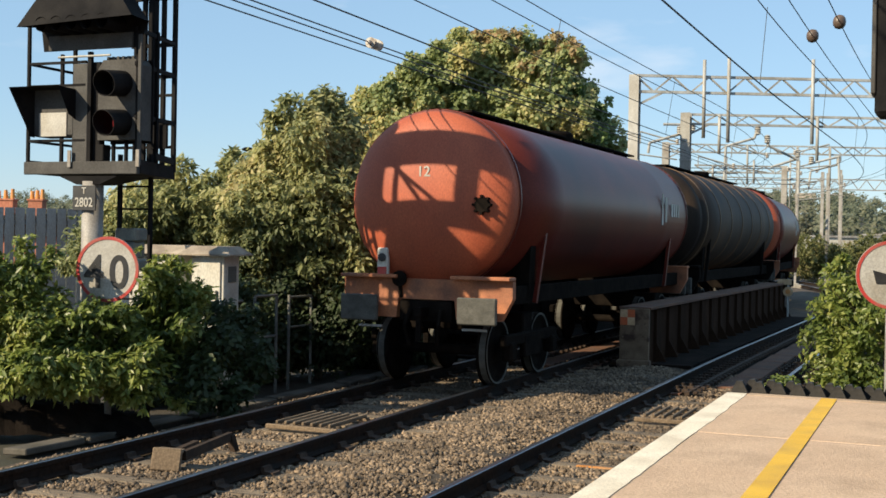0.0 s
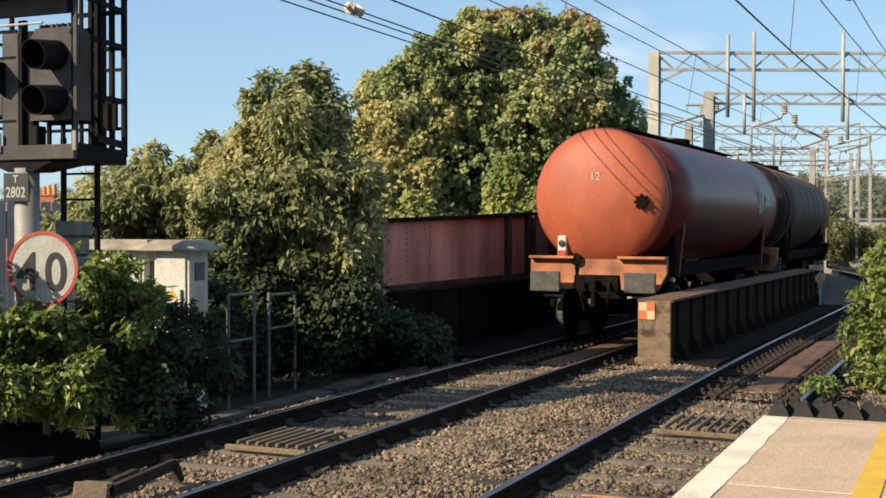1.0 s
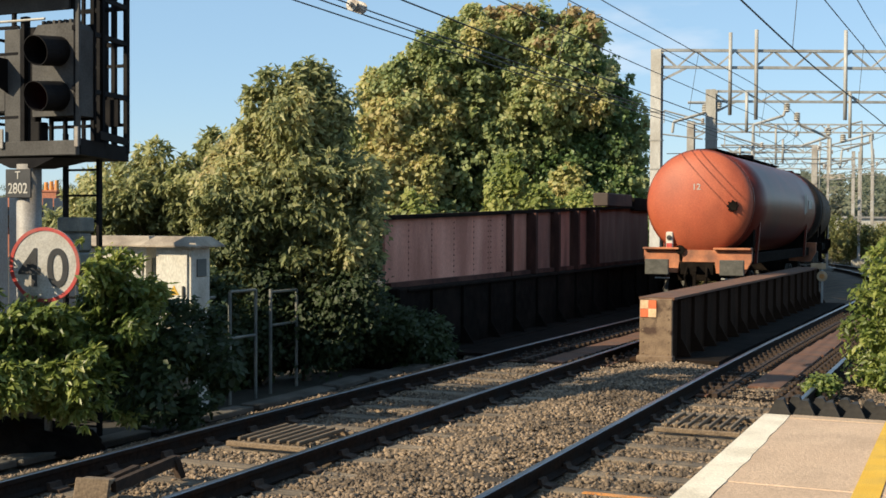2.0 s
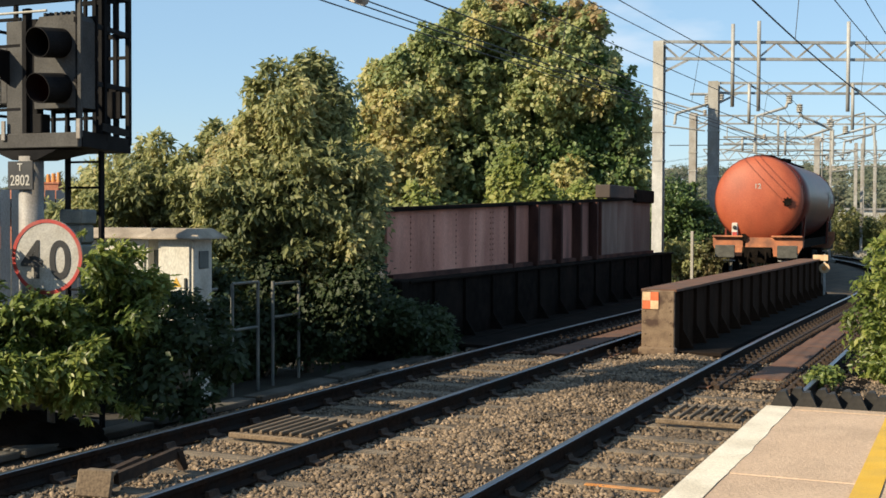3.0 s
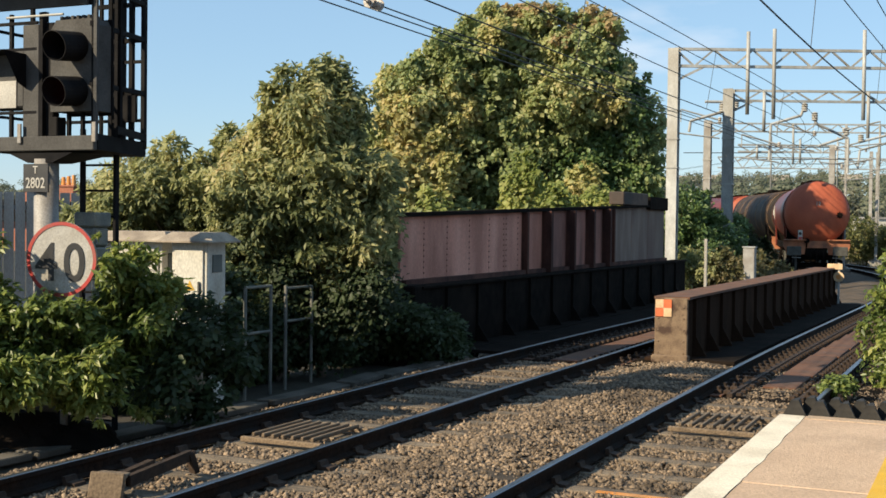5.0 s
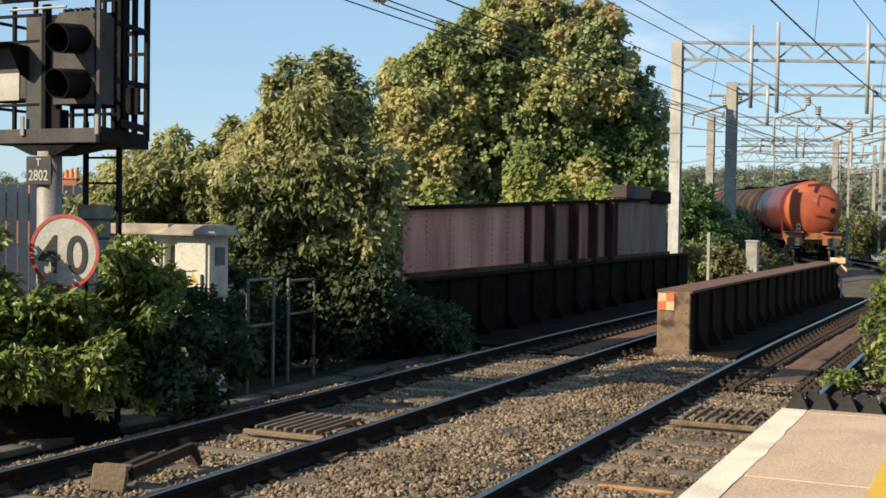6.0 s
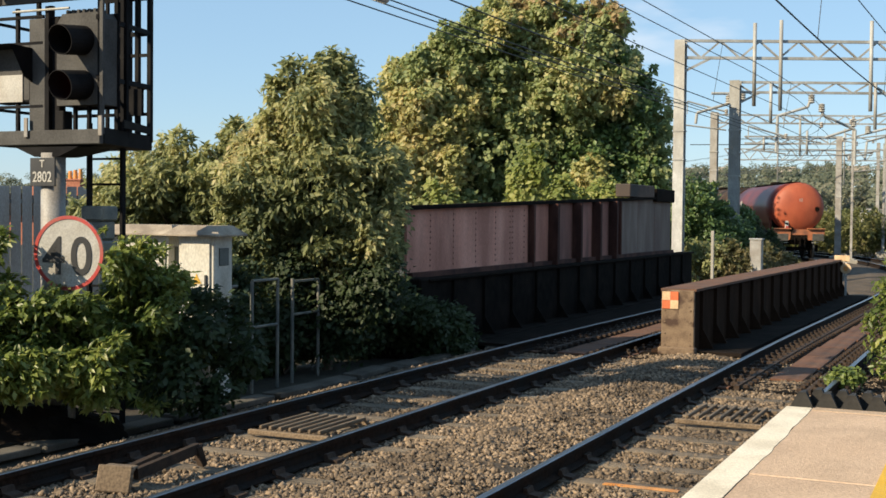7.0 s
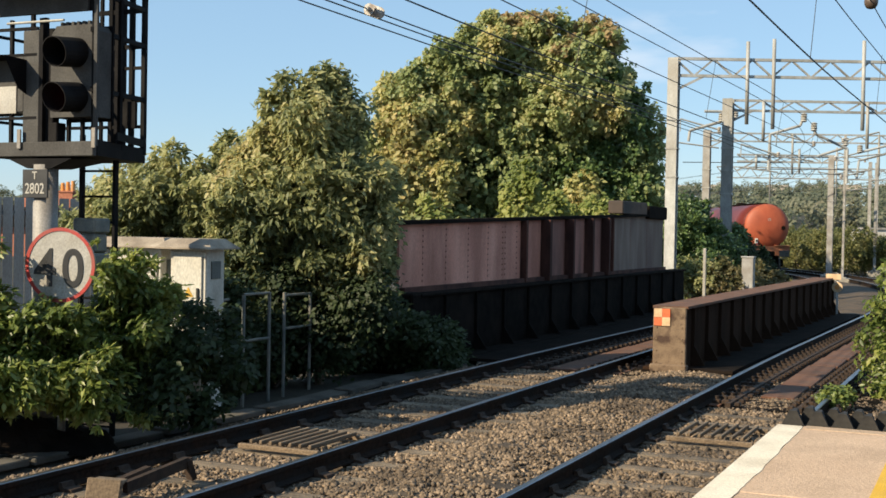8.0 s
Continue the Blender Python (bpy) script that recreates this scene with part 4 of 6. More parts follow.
    for side, z, r in ((-4.35, 3.0, 0.42), (-4.7, 2.8, 0.5), (-3.9, 2.7, 0.45), (-3.2, 2.95, 0.45), (-3.5, 2.6, 0.5), (-4.9, 2.3, 0.6), (-3.6, 2.3, 0.55), (-4.3, 1.9, 0.7), (-3.2, 2.0, 0.6), (-2.7, 2.4, 0.55), (-3.5, 1.5, 0.7), (-5.3, 2.6, 0.45), (-5.6, 2.1, 0.5), (-2.9, 1.5, 0.55), (-3.0, 2.75, 0.35)):
        z -= 0.4 if side < -3.7 else 0.0
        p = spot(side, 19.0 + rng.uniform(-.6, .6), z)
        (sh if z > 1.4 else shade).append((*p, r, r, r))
    for s, z in ((-4.6, 3.0), (-4.2, 3.1), (-4.9, 2.85), (-3.85, 2.8), (-3.4, 3.2), (-3.0, 3.3), (-5.3, 2.6), (-2.7, 3.1)):
        sh.append((*spot(s, 19.0 + rng.uniform(-.4, .4), z), 0.2, 0.2, 0.26))
    sh = sh + broken(sh, rng, 16, (0.16, 0.36), (0.75, 1.15))
    tree("shrub", spot(-3.9, 19.0, -0.3), sh, 64000, 0.115, L_ASH, 6, "olive green shrub behind the trackside cabinets", 0.08, "shrub", shell=0.55, droop=0.9, per=26, ball=0.17, slim=0.2, turn=0.65)
    # brambles round the signal post
    br = []
    for side, z, r, d in ((-4.6, 0.95, .34, 11.7), (-4.1, 0.72, .34, 11.8), (-3.6, 0.9, .32, 12.2), (-3.1, 0.95, .3, 12.6), (-2.7, 0.7, .34, 13.0), (-2.4, 0.45, .34, 13.4), (-5.2, 0.85, .4, 11.7), (-4.75, 0.5, .38, 11.5), (-4.15, 0.35, .36, 11.5), (-3.5, 0.45, .36, 11.9), (-2.9, 0.3, .36, 12.5), (-3.45, 0.05, .32, 11.9), (-4.0, -0.05, .3, 11.5), (-2.55, 0.05, .3, 12.9), (-4.6, 0.1, .36, 11.3), (-5.3, 1.6, .3, 11.9), (-4.75, 1.45, .25, 11.8), (-3.35, 1.3, .22, 12.5), (-2.95, 1.2, .2, 12.9), (-5.0, 1.35, .4, 11.9), (-5.6, 1.45, .4, 12.0), (-4.55, 1.2, .3, 11.9), (-3.35, 1.15, .3, 13.0), (-2.9, 0.95, .3, 13.6), (-5.5, 0.9, .5, 12.0), (-4.6, 0.75, .4, 11.8), (-4.0, 0.95, .36, 12.2), (-3.75, 0.55, .4, 12.2), (-5.2, 0.35, .5, 11.6), (-4.4, 0.3, .45, 11.6), (-3.8, 0.15, .35, 11.8), (-3.3, 0.75, .36, 12.8), (-3.3, 0.25, .4, 12.6), (-4.9, -0.05, .4, 11.4), (-4.3, -0.1, .35, 11.5), (-5.7, 0.3, .5, 11.4), (-2.95, 0.45, .3, 13.2), (-5.9, 1.3, .4, 12.2), (-4.35, 1.12, .14, 11.75), (-3.62, 1.2, .14, 11.9), (-3.55, 1.5, .08, 12.0), (-4.05, 1.02, .18, 11.8), (-3.3, 1.45, .16, 12.6), (-3.05, 1.25, .2, 12.9), (-2.75, 1.1, .2, 13.3), (-2.5, 0.9, .25, 13.8), (-3.55, 1.15, .22, 12.6)):
        p = spot(side, d, z)
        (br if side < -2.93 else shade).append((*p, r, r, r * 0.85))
    for side, z, r, d in ((-3.72, 1.22, .12, 11.75), (-3.55, 1.38, .12, 11.8), (-3.4, 1.55, .11, 12.0), (-3.28, 1.68, .10, 12.1), (-4.25, 1.2, .10, 11.75), (-4.6, 1.5, .16, 11.9), (-3.1, 1.45, .15, 12.4), (-2.98, 1.25, .18, 12.6), (-3.15, 1.65, .09, 12.5), (-3.95, 1.28, .07, 11.75), (-3.62, 1.5, .05, 11.8)):
        br.append((*spot(side, d, z), r, r, r))
    br = [(x, y, z - 0.13, a, b, c) if z > 1.1 and -4.35 < Vector((x, y, 0)).dot(RIGHT) < -3.4 else (x, y, z, a, b, c) for x, y, z, a, b, c in br]
    br = [(x, y, max(z, 0.24 + 0.7 * a), a * 0.85, b * 0.85, c * 0.75) if z < 0.75 and Vector((x, y, 0)).dot(RIGHT) < -3.6 else (x, y, z, a, b, c) for x, y, z, a, b, c in br]
    br = br + broken(br, rng, 14, (0.16, 0.36), (0.8, 1.2))
    # arching sprays that hang over the sign and the cabinets
    for side, z, r, d in ((-4.05, 1.28, .05, 11.75), (-3.85, 1.3, .05, 11.72), (-3.60, 1.45, .06, 11.75), (-4.22, 1.42, .05, 11.8), (-3.80, 1.62, .02, 11.72), (-3.5, 1.72, .07, 11.95), (-3.42, 1.85, .06, 12.1), (-3.2, 1.78, .07, 12.3), (-3.05, 1.6, .10, 12.4), (-3.3, 1.5, .14, 12.2), (-2.85, 1.4, .10, 12.7), (-4.45, 1.75, .10, 11.95), (-4.75, 1.85, .12, 12.0), (-3.6, 1.86, .03, 11.8)):
        br.append((*spot(side, d, z), r, r, r * 1.2))
    # the thicket hangs clear of the sheeting below it
    br = [q for q in br if q[2] - 0.8 * q[5] > -0.62 - 0.2 * Vector(q[:3]).dot(RIGHT)]
    # and leaves the figures of the sign open
    br = [q for q in br if not (-4.28 < Vector(q[:3]).dot(RIGHT) < -3.5 and Vector(q[:3]).dot(AHEAD) < 12.25 and q[2] + 0.8 * q[5] > 1.30)]
    tree("bramble_bush", spot(-4.3, 12.7, -0.3), br, 62000, 0.092, L_IVY, 7, "bright green bramble thicket round the signal post", 0.03, "bramble", shell=0.55, droop=1.0, per=20, ball=0.11, slim=0.2, turn=0.85)
    # undergrowth: its leaf colour is darkened for the shade under the shrubs
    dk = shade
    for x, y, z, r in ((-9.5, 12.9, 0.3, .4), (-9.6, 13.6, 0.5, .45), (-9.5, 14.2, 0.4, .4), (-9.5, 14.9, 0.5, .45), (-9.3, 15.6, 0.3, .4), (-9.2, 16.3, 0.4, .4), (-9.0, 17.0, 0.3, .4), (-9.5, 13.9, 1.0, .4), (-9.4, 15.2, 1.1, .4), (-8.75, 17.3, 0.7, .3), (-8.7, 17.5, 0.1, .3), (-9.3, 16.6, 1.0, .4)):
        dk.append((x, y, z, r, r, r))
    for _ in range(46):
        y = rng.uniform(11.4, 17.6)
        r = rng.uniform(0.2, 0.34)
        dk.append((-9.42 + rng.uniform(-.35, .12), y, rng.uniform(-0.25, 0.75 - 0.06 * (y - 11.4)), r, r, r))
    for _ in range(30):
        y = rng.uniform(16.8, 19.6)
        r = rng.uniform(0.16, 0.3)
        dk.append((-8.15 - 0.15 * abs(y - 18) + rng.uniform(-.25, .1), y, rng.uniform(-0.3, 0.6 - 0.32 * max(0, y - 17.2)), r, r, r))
    tree("undergrowth", (-9.4, 15.0, -0.3), dk, 80000, 0.085, L_DARK, 8, "undergrowth at the foot of the shrubs, shade in its leaf colour", 0.03, "bush", shell=0.3)
    # bush beyond the platform end
    rb = [(x - 0.18, y, z, r, r, r) for x, y, z, r in ((-1.0, 17.9, 0.0, .4), (-1.08, 17.9, .5, .42), (-1.02, 18.0, .95, .42), (-0.85, 18.0, 1.35, .4), (-0.6, 17.6, .2, .5), (-0.4, 18.0, .8, .6), (0.0, 18.0, 1.5, .6), (0.6, 18.0, 1.0, .8), (1.3, 18.2, 1.8, .8), (-0.75, 17.7, -0.1, .4))]
    rb = rb + broken(rb, rng, 12, (0.16, 0.36), (0.8, 1.15))
    tree("bush", (0.2, 17.9, -0.4), rb, 28000, 0.095, L_IVY, 9, "leafy green bush just beyond the platform end", 0.04, "bush", shell=0.3, per=30, ball=0.13, slim=0.24, turn=0.6, droop=0.8)
    tree("weed", (-1.78, 16.0, -0.3), [(-1.80, 16.0, -0.02, .17, .17, .15), (-1.66, 16.1, 0.02, .12, .12, .12)], 1100, 0.06, L_IVY, 10, "small green weed growing beside the sleepers", 0.005, "weed", per=12, ball=0.08)
    # scrub beyond the bridge
    for side, d, z, r, mat, seed, cnt, lab in (
        (8.7, 43.5, 1.7, 1.4, L_CLIMBER, 11, 19000, "green bush beyond the bridge"),
        (9.6, 46.2, 1.2, 1.3, L_DARK, 12, 14000, "dark ivy-covered bush beside the line"),
        (11.7, 51.5, 0.95, 1.25, L_DARK, 13, 16000, "dark ivy bush beside the curving line"),
        (12.9, 52.4, 0.45, 1.1, L_DARK, 16, 12000, "dark ivy bush beside the curving line"),
        (10.9, 47.6, 1.9, 0.75, L_CLIMBER, 17, 9000, "ivy growing up beside the weathered mast"),
        (8.3, 40.5, 0.4, 0.7, L_ASH, 18, 4000, "low green weeds beyond the bridge"),
        (9.2, 40.5, 0.5, 0.7, M_DRYGRASS, 14, 5000, "dry grass tussock beyond the bridge"),
        (10.3, 41.5, 0.5, 0.8, M_DRYGRASS, 15, 5000, "dry grass tussock beyond the bridge"),
        (11.2, 42.5, 0.3, 0.7, M_DRYGRASS, 19, 4000, "dry grass tussock beyond the bridge")):
        p = spot(side, d, z)
        cl = [(p[0] + rng.uniform(-r, r) * .7, p[1] + rng.uniform(-r, r) * .7, z + rng.uniform(-.5, .6) * r, r * .6, r * .6, r * .6) for _ in range(7)]
        cl = cl + broken(cl, rng, 9, (0.2, 0.4), (0.75, 1.15))
        tree("bush" if mat is not M_DRYGRASS else "grass_tussock", (p[0], p[1], -0.35), cl, cnt, 0.14, mat, seed, lab, 0.06, "bush" if mat is not M_DRYGRASS else "grass", turn=0.4)
    for i, (side, d) in enumerate(((24.4, 74), (26.6, 76), (28.8, 75), (31, 78), (34, 80), (27.6, 84), (32, 88), (26.2, 90), (24.6, 84), (29.0, 94))):
        p = spot(side, d)
        cl = [(p[0] + rng.uniform(-1.6, 1.6), p[1] + rng.uniform(-1.6, 1.6), rng.uniform(0.2, 1.9), 1.0, 1.0, 0.9) for _ in range(7)]
        cl = cl + broken(cl, rng, 9, (0.2, 0.4), (0.75, 1.15))
        tree("scrub_bush", (p[0], p[1], -0.35), cl, 11000, 0.15, L_SCRUB, 30 + i, "olive yellow scrub bush on the waste ground", 0.07, "bush", turn=0.4)


def horizon_woods():
    """Far wooded rise behind everything."""
    g = np.random.default_rng(12)
    cl = []
    for i in range(900):
        a = g.uniform(-72, 12)
        d = g.uniform(200, 560)
        x, y = d * math.sin(radians(a)), d * math.cos(radians(a))
        z = min(24.0, max(0, (y - 150) * 0.052))
        r = g.uniform(2.0, 4.6)
        cl.append((x, y, z + r * 0.5, r * 1.4, r * 1.4, r * g.uniform(0.6, 1.1)))
    ob = new("far_woods", leaves("far_woods", cl, 230000, 0.8, L_FAR, 77, per=40, shell=0.6, ball=1.4))
    tagged(ob, "dark wooded rise along the horizon", "woods", kind="stuff")


# ---- the signal ----
def signal():
    t = thing("railway_signal", (-8.92, 9.75, 0), "tall black railway signal with hooded lamps, cage and ladder", "signal")
    P = lambda name, s, mat, label="", smooth=False, parent=None: part(name, s, mat, parent or t, label, smooth)
    P("post", Shape().tube((0, 0, -0.4), (0, 0, 2.62), 0.125, n=24), M_POST, "grey round post", True)
    P("bracket", Shape().add([(-0.16, -0.1, 2.58), (0.16, -0.1, 2.58), (0.16, 0.2, 2.58), (-0.16, 0.2, 2.58), (-0.42, -0.10, 2.68), (0.42, -0.10, 2.68), (0.42, 0.5, 2.68), (-0.42, 0.5, 2.68)], [(3, 2, 1, 0), (4, 5, 6, 7), (0, 1, 5, 4), (1, 2, 6, 5), (2, 3, 7, 6), (3, 0, 4, 7)]), M_SIGBLACK)
    plate = P("identification_plate", Shape().box((-0.0, -0.15, 2.42), (0.33, 0.02, 0.29), bevel=0.004), M_BLACKPAINT, "black identification plate")
    words("T", 0.11, plate, pose(0.0, -0.162, 2.50, 90), M_WHITE)
    words("2802", 0.15, plate, pose(0.0, -0.162, 2.365, 90), M_WHITE, squeeze=0.86)
    P("front_beam", Shape().box((-0.12, -0.08, 2.775), (1.64, 0.06, 0.15), bevel=0.008), M_SIGFACE)
    P("rear_beam", Shape().box((-0.34, 1.30, 2.82), (1.10, 0.06, 0.13), bevel=0.008), M_SIGBLACK)
    for x, x2 in ((-0.91, -0.91), (0.67, 0.18)):
        P("side_beam", Shape().bar((x, -0.05, 2.79), (x2, 1.33, 2.79), 0.06, 0.16), M_SIGBLACK)
    P("walkway", Shape().prism([(-0.90, -0.04), (0.64, -0.04), (0.16, 1.27), (-0.90, 1.27)], "z", 2.71, 2.73), M_SIGBLACK)
    P("toe_board", Shape().bar((0.66, 0.30, 2.93), (0.20, 1.33, 2.93), 0.02, 0.08), M_SIGBLACK)
    TOP = 5.06
    for x, y, w, top in ((-0.90, -0.08, 0.035, 4.5), (-0.94, 0.80, 0.04, 4.5), (0.66, -0.06, 0.035, 4.2), (0.21, 1.30, 0.05, TOP), (0.04, 1.30, 0.05, TOP), (-0.12, 1.30, 0.095, TOP), (-0.25, 1.30, 0.05, TOP), (-0.39, 1.30, 0.035, TOP), (-0.01, -0.06, 0.045, 4.12), (-0.42, -0.06, 0.035, 4.12), (-0.30, 0.30, 0.05, 4.2), (0.45, 0.60, 0.04, 4.45)):
        P("cage_upright", Shape().box((x, y, (2.8 + top) / 2), (w, w, top - 2.8)), M_SIGBLACK)
    for z in (3.42, 4.02, 4.42, 5.02):
        P("cage_rail", Shape().bar((0.66, -0.10, z - 0.05), (0.21, 1.30, z), 0.03, 0.05), M_SIGBLACK)
        P("cage_rail", Shape().bar((0.21, 1.30, z), (-0.45, 1.30, z), 0.03, 0.05), M_SIGBLACK)
    for z in (3.1, 3.75, 4.02):
        P("cage_rail", Shape().bar((-0.90, -0.08, z), (-0.06, -0.07, z), 0.03, 0.03), M_SIGBLACK)
        P("cage_rail", Shape().bar((-0.90, -0.08, z), (-0.90, 0.80, z), 0.03, 0.03), M_SIGBLACK)
    for z in (3.12, 3.78):
        P("handrail", Shape().box((-0.35, 1.30, z), (1.1, 0.03, 0.035)), M_SIGBLACK)
    P("back_plate", Shape().box((0.02, 1.26, 3.25), (0.24, 0.04, 0.30)), M_SIGBLACK)
    P("cross_tube", Shape().tube((-0.45, -0.10, 4.08), (0.30, -0.10, 4.08), 0.013, n=8), M_GALV, "pale galvanised cross tube")
    for x in (0.24, 0.42, 0.56):
        P("head_stand", Shape().box((x, 0.06, 2.98), (0.03, 0.04, 0.28)), M_SIGBLACK)
    for x in (-0.25, 0.72):
        P("lug", Shape().box((x, -0.125, 2.88), (0.05, 0.02, 0.2), bevel=0.004), M_POST)
    P("small_box", Shape().box((0.12, 0.02, 2.95), (0.12, 0.14, 0.2), bevel=0.01), M_SIGBLACK)
    F = -0.06
    head = P("signal_head", Shape().prism([(0.10, 3.10), (0.10, 3.93), (0.17, 4.03), (0.62, 4.03), (0.66, 3.97), (0.66, 3.10)], "y", F, F + 0.26), M_SIGFACE, "upright signal head with two hooded lamps")

    def hood(x, z, r, ln, parent):
        """A tube hood cut back towards its lower edge."""
        n = 24
        pts, f = [], []
        for deep, rr in ((0, r), (1, r), (1, r * 0.95), (0, r * 0.95)):
            for i in range(n):
                a = 2 * math.pi * i / n
                cut = 0.9 + 0.1 * math.sin(a)
                pts.append((x + rr * math.cos(a), F - ln * cut * deep, z - 0.10 * deep * cut * ln + rr * math.sin(a)))
        for k in range(3):
            f += [(k * n + i, k * n + (i + 1) % n, (k + 1) * n + (i + 1) % n, (k + 1) * n + i) for i in range(n)]
        part("hood", Shape().add(pts, f), M_SIGBLACK, parent)
    for z, lit in ((3.75, False), (3.30, True)):
        hood(0.44, z, 0.15, 0.37, head)
        part("lens", Shape().lathe([(0.125, 0), (0.10, -0.02), (0.05, -0.03), (0.01, -0.033)], 20, "y", (0.44, F - 0.004, z)), M_REDLAMP if lit else M_DARKLENS, head, "dim red lens" if lit else "unlit dark lens")
    part("backboard", Shape().box((0.38, F + 0.27, 3.56), (0.60, 0.015, 0.98), bevel=0.004), M_SIGBLACK, head)
    for i in range(6):
        part("vent_fin", Shape().box((0.22 + 0.07 * i, F + 0.1, 4.05), (0.03, 0.16, 0.04)), M_SIGFACE, head)
    ind = P("route_indicator", Shape().box((-0.52, F + 0.12, 3.45), (0.60, 0.30, 0.60), bevel=0.02), M_SIGFACE, "square route indicator box with a flared hood")
    part("flared_hood", Shape().add([(-0.92, F - 0.34, 3.71), (-0.20, F - 0.34, 3.71), (-0.20, F - 0.02, 3.70), (-0.80, F - 0.02, 3.70), (-0.80, F - 0.02, 3.14), (-0.76, F - 0.14, 3.14), (-0.21, F - 0.14, 3.40), (-0.20, F - 0.02, 3.34)], [(0, 1, 2, 3), (0, 3, 4, 5), (1, 6, 7, 2)]), M_SIGBLACK, ind)
    part("indicator_face", Shape().box((-0.52, F - 0.036, 3.29), (0.40, 0.012, 0.28)), M_WHITE, ind, "dirty white indicator face")
    P("equipment_plate", Shape().box((-0.14, F, 3.42), (0.22, 0.05, 1.16), bevel=0.01), M_SIGFACE, "narrow upright plate")
    P("equipment_plate", Shape().box((0.05, F + 0.08, 3.42), (0.12, 0.10, 1.2), bevel=0.01), M_SIGBLACK)
    th = P("lamp_cluster_hood", Shape().add([(-0.70, F, 4.16), (0.66, F, 4.16), (0.80, F, 4.45), (0.46, F, 4.9), (-0.46, F, 4.9), (-0.74, F, 4.45), (-0.78, F - 0.38, 4.40), (0.84, F - 0.38, 4.46), (0.46, F - 0.25, 4.9), (-0.46, F - 0.25, 4.9)], [(0, 1, 2, 3, 4, 5), (6, 7, 8, 9), (3, 8, 9, 4), (5, 4, 9, 6), (2, 7, 8, 3)]), M_SIGBLACK, "large black hood over a row of lamps")
    for i in range(5):
        part("lamp_tube", Shape().tube((-0.44 + 0.215 * i, F - 0.37, 4.42), (-0.44 + 0.215 * i, F, 4.42), 0.085, n=14, caps=False), M_SIGBLACK, th, smooth=True)
    part("cluster_face", Shape().box((0.0, F - 0.02, 4.25), (1.2, 0.03, 0.17)), M_SIGFACE, th)
    # upper works of the signal
    P("top_board", Shape().box((0.48, 0.0, 5.97), (2.10, 0.10, 0.52), bevel=0.01), M_SIGBLACK, "long black board across the top")
    P("top_box", Shape().box((-0.75, 0.0, 5.75), (0.36, 0.30, 1.54), bevel=0.02), M_SIGBLACK, "upright equipment box at the top")
    P("side_box", Shape().box((-1.06, 0.0, 6.01), (0.26, 0.16, 0.36), bevel=0.015), M_SIGBLACK)
    P("top_column", Shape().box((0.76, 0.0, 5.3), (0.20, 0.12, 0.85), bevel=0.01), M_SIGBLACK)
    P("top_upright", Shape().box((-0.25, 0.0, 5.35), (0.06, 0.06, 0.75)), M_SIGBLACK)
    P("brace", Shape().bar((-0.25, 0.0, 5.66), (0.34, 0.0, 4.95), 0.06, 0.06, (0, 1, 0)), M_SIGBLACK)
    P("upper_walkway", Shape().box((0.12, 0.10, 4.93), (1.70, 0.36, 0.07)), M_SIGBLACK)
    P("stay", Shape().box((0.72, F - 0.04, 3.55), (0.04, 0.03, 1.5)), M_SIGFACE)
    for x in (-0.26, 0.2):
        P("ladder_rail", Shape().box((x, 0.85, 1.3), (0.035, 0.06, 3.4)), M_SIGBLACK)
    for i in range(11):
        P("rung", Shape().tube((-0.26, 0.85, -0.2 + 0.28 * i), (0.2, 0.85, -0.2 + 0.28 * i), 0.013, n=6), M_SIGBLACK)
    P("relay_box", Shape().box((0.22, 0.45, 2.0), (0.30, 0.26, 0.16), bevel=0.02).box((0.22, 0.45, 1.82), (0.26, 0.22, 0.2), bevel=0.02).box((0.22, 0.45, 1.64), (0.30, 0.26, 0.14), bevel=0.02), M_RELAY, "grey relay box on the ladder side")


def speed_sign(at, label, figures):
    t = thing("speed_sign" if figures else "warning_sign", at, label, "sign")
    n = 48
    part("post", Shape().tube((0, 0.06, -2.0), (0, 0.06, 0.3), 0.04, n=12), M_POST, t, smooth=True)
    part("disc", Shape().lathe([(0.368, 0.02), (0.378, 0.012), (0.378, -0.004), (0.368, -0.01)], n, "y"), M_WHITE, t, "white enamelled disc")
    ring = Shape()
    pts, f = [], []
    for r, yy in ((0.378, -0.011), (0.378, -0.016), (0.342, -0.016), (0.342, -0.011)):
        pts += [(r * math.cos(2 * math.pi * i / n), yy, r * math.sin(2 * math.pi * i / n)) for i in range(n)]
    for k in range(3):
        f += [(k * n + i, k * n + (i + 1) % n, (k + 1) * n + (i + 1) % n, (k + 1) * n + i) for i in range(n)]
    part("ring", ring.add(pts, f), M_REDSIGN, t, "red border ring")
    if figures:
        for ch, x in zip(figures, (-0.16, 0.14)):
            words(ch, 0.54, t, pose(x, -0.014, -0.05, 90), M_BLACKPAINT, "numeral", squeeze=0.9)
    else:
        part("symbol", Shape().prism([(-0.16, -0.1), (0.2, -0.1), (0.2, -0.04), (0.06, 0.12), (-0.02, 0.0), (-0.2, 0.05)], "y", -0.02, -0.012), M_BLACKPAINT, t)
    return t


